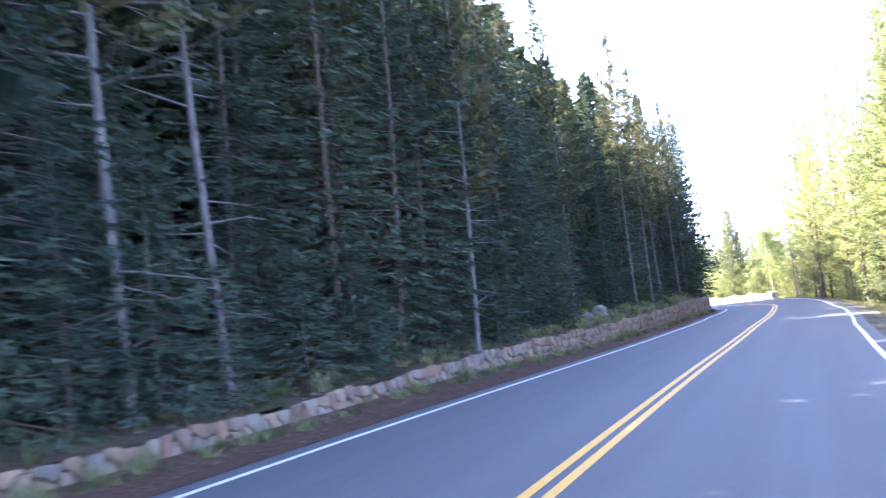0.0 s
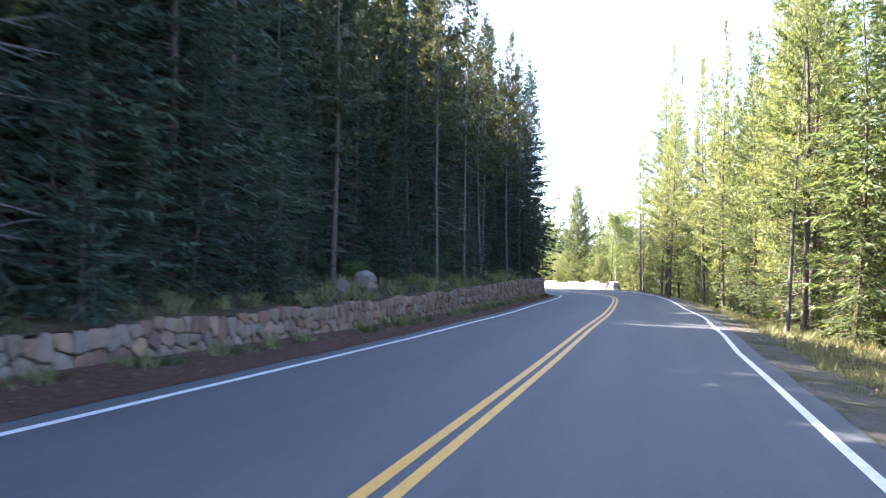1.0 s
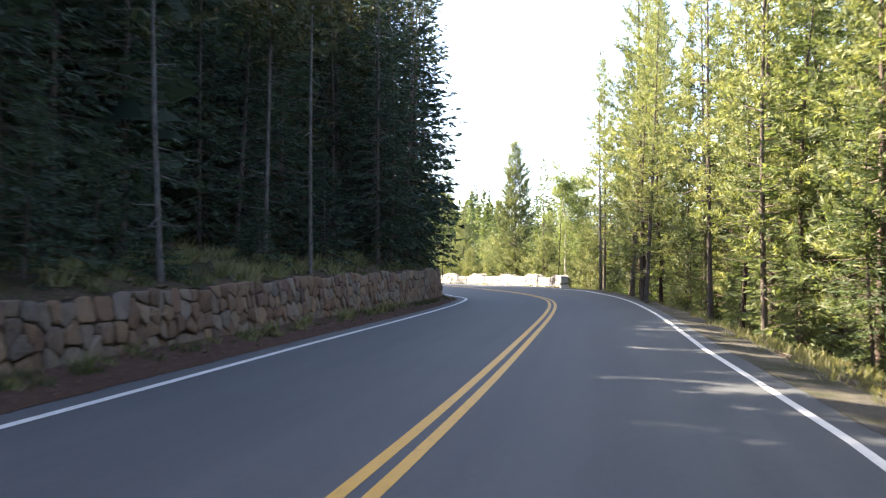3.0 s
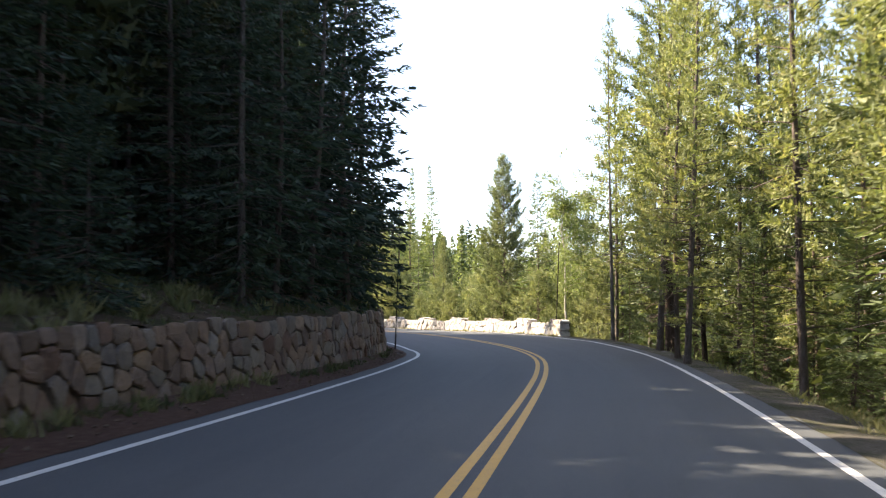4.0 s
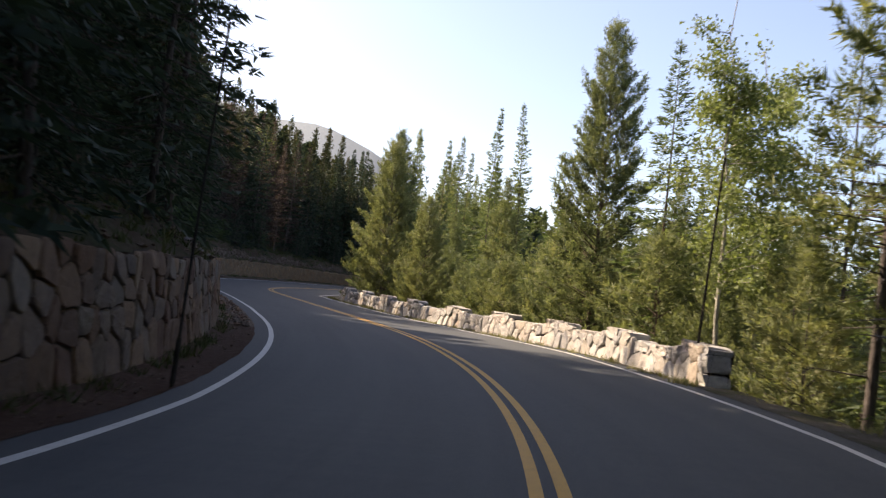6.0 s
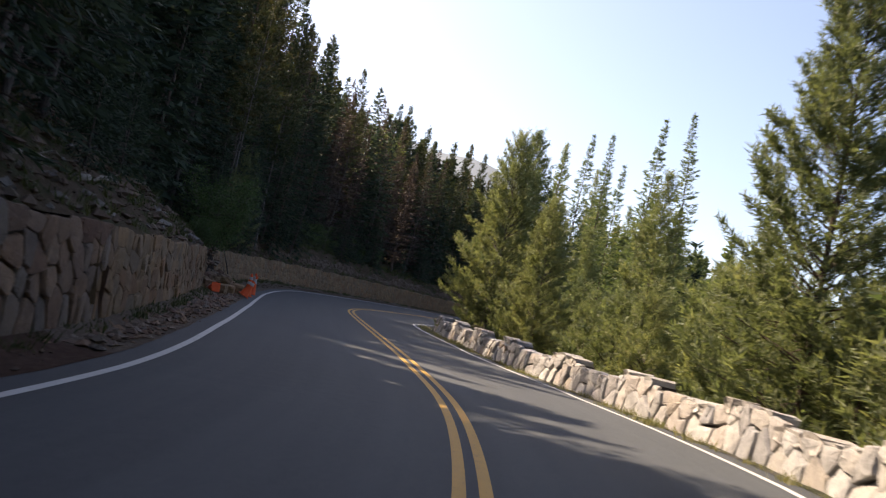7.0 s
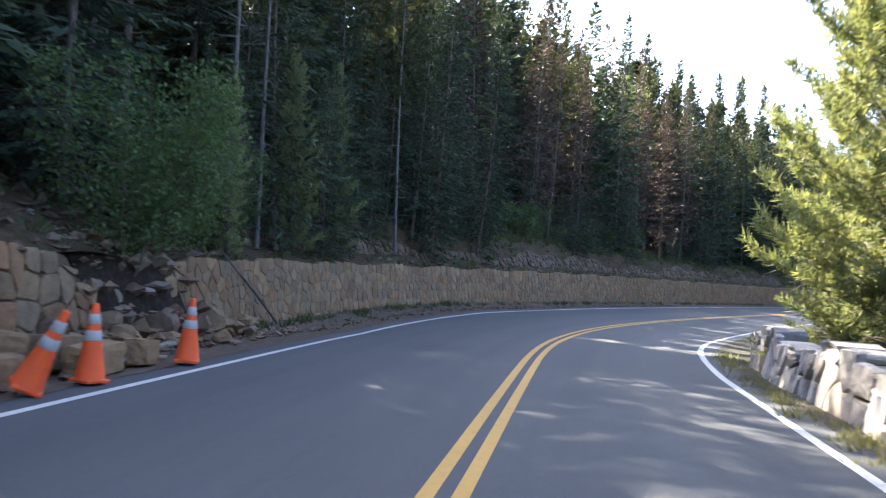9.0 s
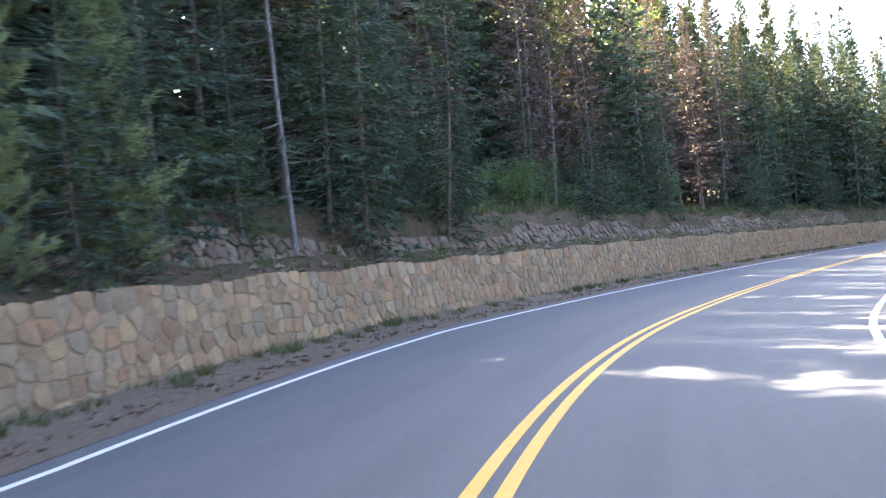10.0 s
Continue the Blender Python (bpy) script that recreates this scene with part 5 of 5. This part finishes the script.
def ledge():
    """The rough rock step behind the wall past the slump."""
    i0, i1 = index_at(125.5), index_at(190)
    at, length = wall_line(i0, i1, -LEFT_EDGE - WALL_GAP - 1.15, -1)
    z0 = lambda s: float(WALL_HIGH[int(at(min(max(s, 0), length))[4])])
    top = lambda s: max(0.25, 0.66 + 0.16 * math.sin(s * 0.33 - 0.9) + 0.14 * math.sin(s * 0.9) + 0.08 * math.sin(s * 2.3))

    def place(s, z, d):
        x, y, nx_, ny_, k = at(s)
        return (x + nx_ * (d - 0.45 * z), y + ny_ * (d - 0.45 * z), z + z0(s) - 0.02)
    r = random.Random(77)
    rock_ledge = tagged(empty("rock_ledge"), "rough brown broken rock ledge above the stone wall", "rock ledge", kind="structure")
    v, f, count = [], [], 0
    for poly in rubble(length, top, 0.26, 0.2, 0.006, 78, -0.25):
        a, b = stone_mesh(poly, place, r.uniform(0.03, 0.12), r)
        if count < 300:
            part("rock", mesh_of("rock", a, b, LEDGE), rock_ledge)
            count += 1
        else:
            f += [tuple(n + len(v) for n in q_) for q_ in b]
            v += a
    tagged(part("rocks", mesh_of("rocks", v, f, LEDGE), rock_ledge), kind="stuff")


ledge()


def slump():
    """The earth that slid out where the wall has fallen in."""
    i0, i1 = index_at(120.0), index_at(122.9)
    v, f, k = [], [], 9
    r = random.Random(9)
    for a in np.linspace(i0, i1, 22):
        n = int(a)
        for b in range(k):
            u = b / (k - 1)
            d = -(LEFT_EDGE[n] + WALL_GAP[n]) - 0.9 + 1.5 * u
            fade = min(1, 2.6 * min(a - i0, i1 - a) / (i1 - i0))
            q_ = min(1, max(0, (u - 0.36) / 0.6))
            z = 1.4 * (1 - q_ * q_ * (3 - 2 * q_)) + r.uniform(-0.11, 0.11) - 0.04 * u
            x, y = along(a, d - (1 - fade) * 0.25)
            v.append((x, y, z))
    for a in range(21):
        for b in range(k - 1):
            f.append((a * k + b, (a + 1) * k + b, (a + 1) * k + b + 1, a * k + b + 1))
    pts = np.array(v)[np.random.RandomState(6).randint(0, len(v), 520)] + np.random.RandomState(7).normal(size=(520, 3)) * np.array([0.12, 0.12, 0.04])
    foot = on_shoulder(320, 119.4, 124.4, 39, 0.02, 0.75)
    foot[:, 2] += 0.25 * np.random.RandomState(5).rand(320) ** 2
    pebbles("slump_stones", foot, 0.04 + 0.16 * np.random.RandomState(4).rand(320) ** 2, TAN_STONE, "pale broken stones heaped below the gap in the wall", 10)
    pebbles("slump_stones", pts, 0.03 + 0.17 * np.random.RandomState(8).rand(520) ** 2, WALL_STONE, "broken stones in the slumped earth", 9)
    tagged(new("slumped_earth", mesh_of("slumped_earth", v, f, EARTH, True)), "dark slumped earth in the broken gap of the wall", "earth", kind="structure")


slump()


def lathe(profile, sides=20):
    v, f = [], []
    for rad, z in profile:
        for k in range(sides):
            a = 6.2832 * k / sides
            v.append((rad * math.cos(a), rad * math.sin(a), z))
    for n in range(len(profile) - 1):
        for k in range(sides):
            f.append((n * sides + k, n * sides + (k + 1) % sides, (n + 1) * sides + (k + 1) % sides, (n + 1) * sides + k))
    return v, f


def cone_thing():
    c = empty("traffic_cone")
    rad = lambda z: 0.142 - 0.112 * (z - 0.03) / 0.73
    v, f = lathe([(0.002, 0.002), (0.19, 0.0), (0.19, 0.018), (0.175, 0.03), (0.145, 0.034)], 4)
    part("base", mesh_of("base", v, f, CONE_RED), c)
    v, f = lathe([(rad(0.03) + 0.01, 0.026), (rad(0.04), 0.045), (rad(0.3), 0.3), (rad(0.6), 0.6), (rad(0.745), 0.745), (rad(0.76) - 0.006, 0.76), (0.012, 0.758), (0.012, 0.7)])
    body = part("body", mesh_of("body", v, f, CONE_RED, True), c)
    for z0, z1 in ((0.4, 0.5), (0.56, 0.66)):
        v, f = lathe([(rad(z0) + 0.001, z0), (rad(z0) + 0.004, z0 + 0.004), (rad(z1) + 0.004, z1 - 0.004), (rad(z1) + 0.001, z1)])
        part("reflective_band", mesh_of("reflective_band", v, f, BAND, True), body, "white reflective band")
    return tagged(c, "orange traffic cone with two white bands beside the broken wall", "traffic cone", "traffic cones")


cone = cone_thing()
cone.matrix_basis = pose(15.75, 115.95, 0.02, 0, 1, 40)
copy_thing(cone, pose(15.2, 118.05, 0.03, 1, 2, 75))
tagged(copy_thing(cone, pose(15.95, 115.0, 0.06, -7, 24, 10)), "orange traffic cone leaning over on the rubble")
lying = Matrix.Translation((15.7, 113.1, 0.2)) @ Vector((-0.65, 0.75, -0.12)).to_track_quat("Z", "Y").to_matrix().to_4x4() @ pose(0, 0, 0, 0, 0, 45)
tagged(copy_thing(cone, lying), "orange traffic cone lying on its side at the wall")


def plank(x, y, z, turn, tilt, long, wide):
    bm = bmesh.new()
    bmesh.ops.create_cube(bm, size=1.0)
    bmesh.ops.scale(bm, vec=(long, wide, 0.04), verts=bm.verts)
    bmesh.ops.bevel(bm, geom=bm.edges[:], offset=0.006, segments=1, affect="EDGES")
    me = bpy.data.meshes.new("plank")
    bm.to_mesh(me)
    bm.free()
    me.materials.append(GREY_WOOD)
    b = new("plank", me)
    b.matrix_basis = pose(x, y, z, 0, tilt, turn)
    tagged(b, "weathered grey plank lying on the rubble", "plank", "planks at the broken wall")


def wall_block(x, y, z, size, turn, tilt, seed):
    """A rough squared building stone: a divided box with worn edges and an uneven face."""
    r = random.Random(seed)
    bm = bmesh.new()
    bmesh.ops.create_cube(bm, size=1.0)
    bmesh.ops.subdivide_edges(bm, edges=bm.edges[:], cuts=3, use_grid_fill=True)
    for v in bm.verts:
        far = sum(abs(c) > 0.49 for c in v.co)
        v.co *= 1.0 if far < 2 else 0.965 if far == 2 else 0.92
        v.co += Vector((r.uniform(-0.03, 0.03), r.uniform(-0.03, 0.03), r.uniform(-0.03, 0.03)))
        v.co = Vector((v.co.x * size[0], v.co.y * size[1], v.co.z * size[2]))
    me = bpy.data.meshes.new("wall_block")
    bm.to_mesh(me)
    bm.free()
    me.materials.append(TAN_STONE)
    b = new("wall_block", me)
    b.matrix_basis = pose(x, y, z, tilt, 0, turn)
    tagged(b, "rough squared tan stone block lying at the wall's foot", "stone block", "loose stones")


for k, (x_, y_, z_, size, turn, tilt) in enumerate(((15.21, 116.55, 0.16, (0.34, 0.78, 0.32), 17, 2), (14.90, 117.60, 0.15, (0.3, 0.5, 0.3), 25, -4), (15.43, 115.05, 0.14, (0.34, 0.66, 0.28), 14, 3), (15.08, 115.45, 0.38, (0.3, 0.6, 0.2), 20, -6), (15.56, 113.90, 0.15, (0.36, 0.7, 0.3), 12, 2), (15.08, 114.15, 0.17, (0.34, 0.5, 0.34), 30, 5), (14.80, 116.45, 0.2, (0.36, 0.6, 0.36), 10, -3))):
    wall_block(x_, y_, z_, size, turn, tilt, 300 + k)


for args in ((15.1, 114.5, 0.06, 108, 2, 1.9, 0.2), (14.9, 115.9, 0.07, 112, -2, 1.6, 0.16), (14.75, 117.6, 0.06, 105, 3, 1.5, 0.2), (14.3, 118.3, 0.09, 96, -4, 1.3, 0.14)):
    plank(*args)


def pole(x, y, z, high, rad, lean, mat, label):
    p = empty("marker_pole", pose(x, y, z, lean[0], lean[1], 0))
    v, f = tube([(0, 0, -0.4, rad), (0, 0, high * 0.5, rad * 0.92), (0.01, 0, high, rad * 0.8)], 8)
    part("shaft", mesh_of("shaft", v, f, mat, True), p)
    v, f = lathe([(rad * 1.7, -0.02), (rad * 1.7, 0.5), (rad, 0.52)], 8)
    part("sleeve", mesh_of("sleeve", v, f, mat, True), p, "short ground sleeve")
    return tagged(p, label, "marker pole", "roadside poles")


pole(21.75, 84.9, -0.15, 4.2, 0.018, (0, 1.0), DARK_POLE, "tall thin dark snow marker pole on the shoulder")
pole(29.75, 91.2, 0.2, 4.2, 0.026, (0, 1.5), DARK_POLE, "tall thin dark snow marker pole at the parapet's end")


def bare_pole(a, b, rad, label):
    d = Vector(b) - Vector(a)
    v, f = tube([(0, 0, 0, rad), (0.02, 0.01, 0.5 * d.length, 0.85 * rad), (0, 0, d.length, 0.6 * rad)], 7)
    ob = new("bare_stick", mesh_of("bare_stick", v, f, BARK, True))
    ob.matrix_basis = Matrix.Translation(a) @ d.to_track_quat("Z", "Y").to_matrix().to_4x4()
    tagged(ob, label, "stick")


bare_pole((11.9, 124.85, 0.05), (12.2, 122.5, 1.42), 0.03, "dark bare stick leaning against the stone wall")
bare_pole((10.6, 127.6, 1.3), (10.55, 127.9, 3.3), 0.022, "thin upright bare stick behind the wall")


def fallen_log(a, b, rad):
    """A weathered log with broken stubs, lying on the bank."""
    d = Vector(b) - Vector(a)
    v, f = tube([(0, 0, 0, 0.2 * rad), (0, 0, 0.01, rad), (0.03, 0.01, 0.4 * d.length, 0.9 * rad), (0, 0.02, 0.75 * d.length, 0.8 * rad), (0, 0, d.length, 0.65 * rad), (0, 0, d.length + 0.02, 0.1 * rad)], 9)
    for u, w in ((0.3, 0.5), (0.55, 2.6), (0.8, 4.4)):
        stick(v, f, (0, 0, u * d.length), (0.28 * math.cos(w), 0.28 * math.sin(w), u * d.length + 0.12), 0.02, 0.012)
    ob = new("fallen_log", mesh_of("fallen_log", v, f, GREY_WOOD, True))
    ob.matrix_basis = Matrix.Translation(a) @ d.to_track_quat("Z", "Y").to_matrix().to_4x4()
    tagged(ob, "weathered grey log lying on the bank above the wall", "log", "fallen logs")


def lay_log(x0, y0, x1, y1, rad):
    fallen_log((x0, y0, ground_at(x0, y0) + rad), (x1, y1, ground_at(x1, y1) + rad), rad)


lay_log(17.9, 99.9, 16.4, 104.2, 0.07)
lay_log(18.6, 96.9, 18.1, 98.6, 0.06)


# ---------- far woods and distance ----------
def far_woods(name, places, seed, label):
    """Woods too far to pick apart: many plain conifers of few blades, joined."""
    r = np.random.RandomState(seed)
    vs, fs, k = [], [], 0
    zs = height(places[:, 0], places[:, 1])
    for (x, y), z in zip(places, zs):
        h, w, n = r.uniform(10, 17), r.uniform(1.5, 2.3), 150
        u = r.rand(n) ** 1.25
        a = r.rand(n) * 6.283
        rad = w * (1 - u) ** 0.8 * r.uniform(0.2, 0.8, n)
        feet = np.stack([x + rad * np.cos(a), y + rad * np.sin(a), z + 0.4 + u * (h - 0.9)], 1)
        way = unit(np.stack([np.cos(a), np.sin(a), -0.15 + 0.9 * u], 1) + r.normal(size=(n, 3)) * 0.25)
        ln = r.uniform(0.7, 1.2, n) * (1.15 - 0.6 * u)
        v, f = blades(feet, way, ln, ln * 0.5, r)
        vs.append(v)
        fs.append(f + k)
        k += len(v)
    tagged(new(name, mesh_of(name, np.vstack(vs), np.vstack(fs), SPRUCE)), label, "forest", kind="stuff")


r_ = np.random.RandomState(3)
spots = np.stack([r_.uniform(-90, 130, 4200), r_.uniform(-20, 420, 4200)], 1)
si, sd = road_frame(spots[:, 0], spots[:, 1])
keep = ((sd < -27) & (sd > -85) & (spots[:, 1] > 90)) | ((sd > 17) & (sd < 75) & (spots[:, 1] < 230) & (spots[:, 1] > 30)) | ((spots[:, 1] > 226) & (abs(sd) > 8) & (abs(sd) < 60))
far_woods("far_wood", spots[keep][:1000], 4, "distant conifer wood on the hillsides")


def ridge():
    """A far mountain ridge."""
    v, f = [], []
    n = 120
    for k in range(n):
        a = radians(20 + 140 * k / (n - 1))
        for row, (rad, up) in enumerate(((1500, 0.0), (1900, 0.6), (2300, 1.0), (2600, 0.7))):
            h = 366 + 330 * (math.degrees(a) - 95.0) / 40 + 14 * math.sin(a * 23 + 1) + 6 * math.sin(a * 61)
            h = min(max(h, 60), 480) * min(1.0, max(0.15, (math.degrees(a) - 86.0) / 6.0))
            v.append((20 + rad * math.cos(a), 80 + rad * math.sin(a), -30 + up * h))
    for k in range(n - 1):
        for b in range(3):
            f.append((k * 4 + b, (k + 1) * 4 + b, (k + 1) * 4 + b + 1, k * 4 + b + 1))
    tagged(new("mountain_ridge", mesh_of("mountain_ridge", v, f, HAZED_RIDGE, True)), "hazy blue forested mountain ridge in the distance", "mountain", kind="structure")


# the haze of the distance is put into this pale blue forest colour
HAZED_RIDGE = soil_material("hazed_far_forest", (0.12, 0.15, 0.18), (0.16, 0.19, 0.22), (0.2, 0.22, 0.24), 0.02)
ridge()
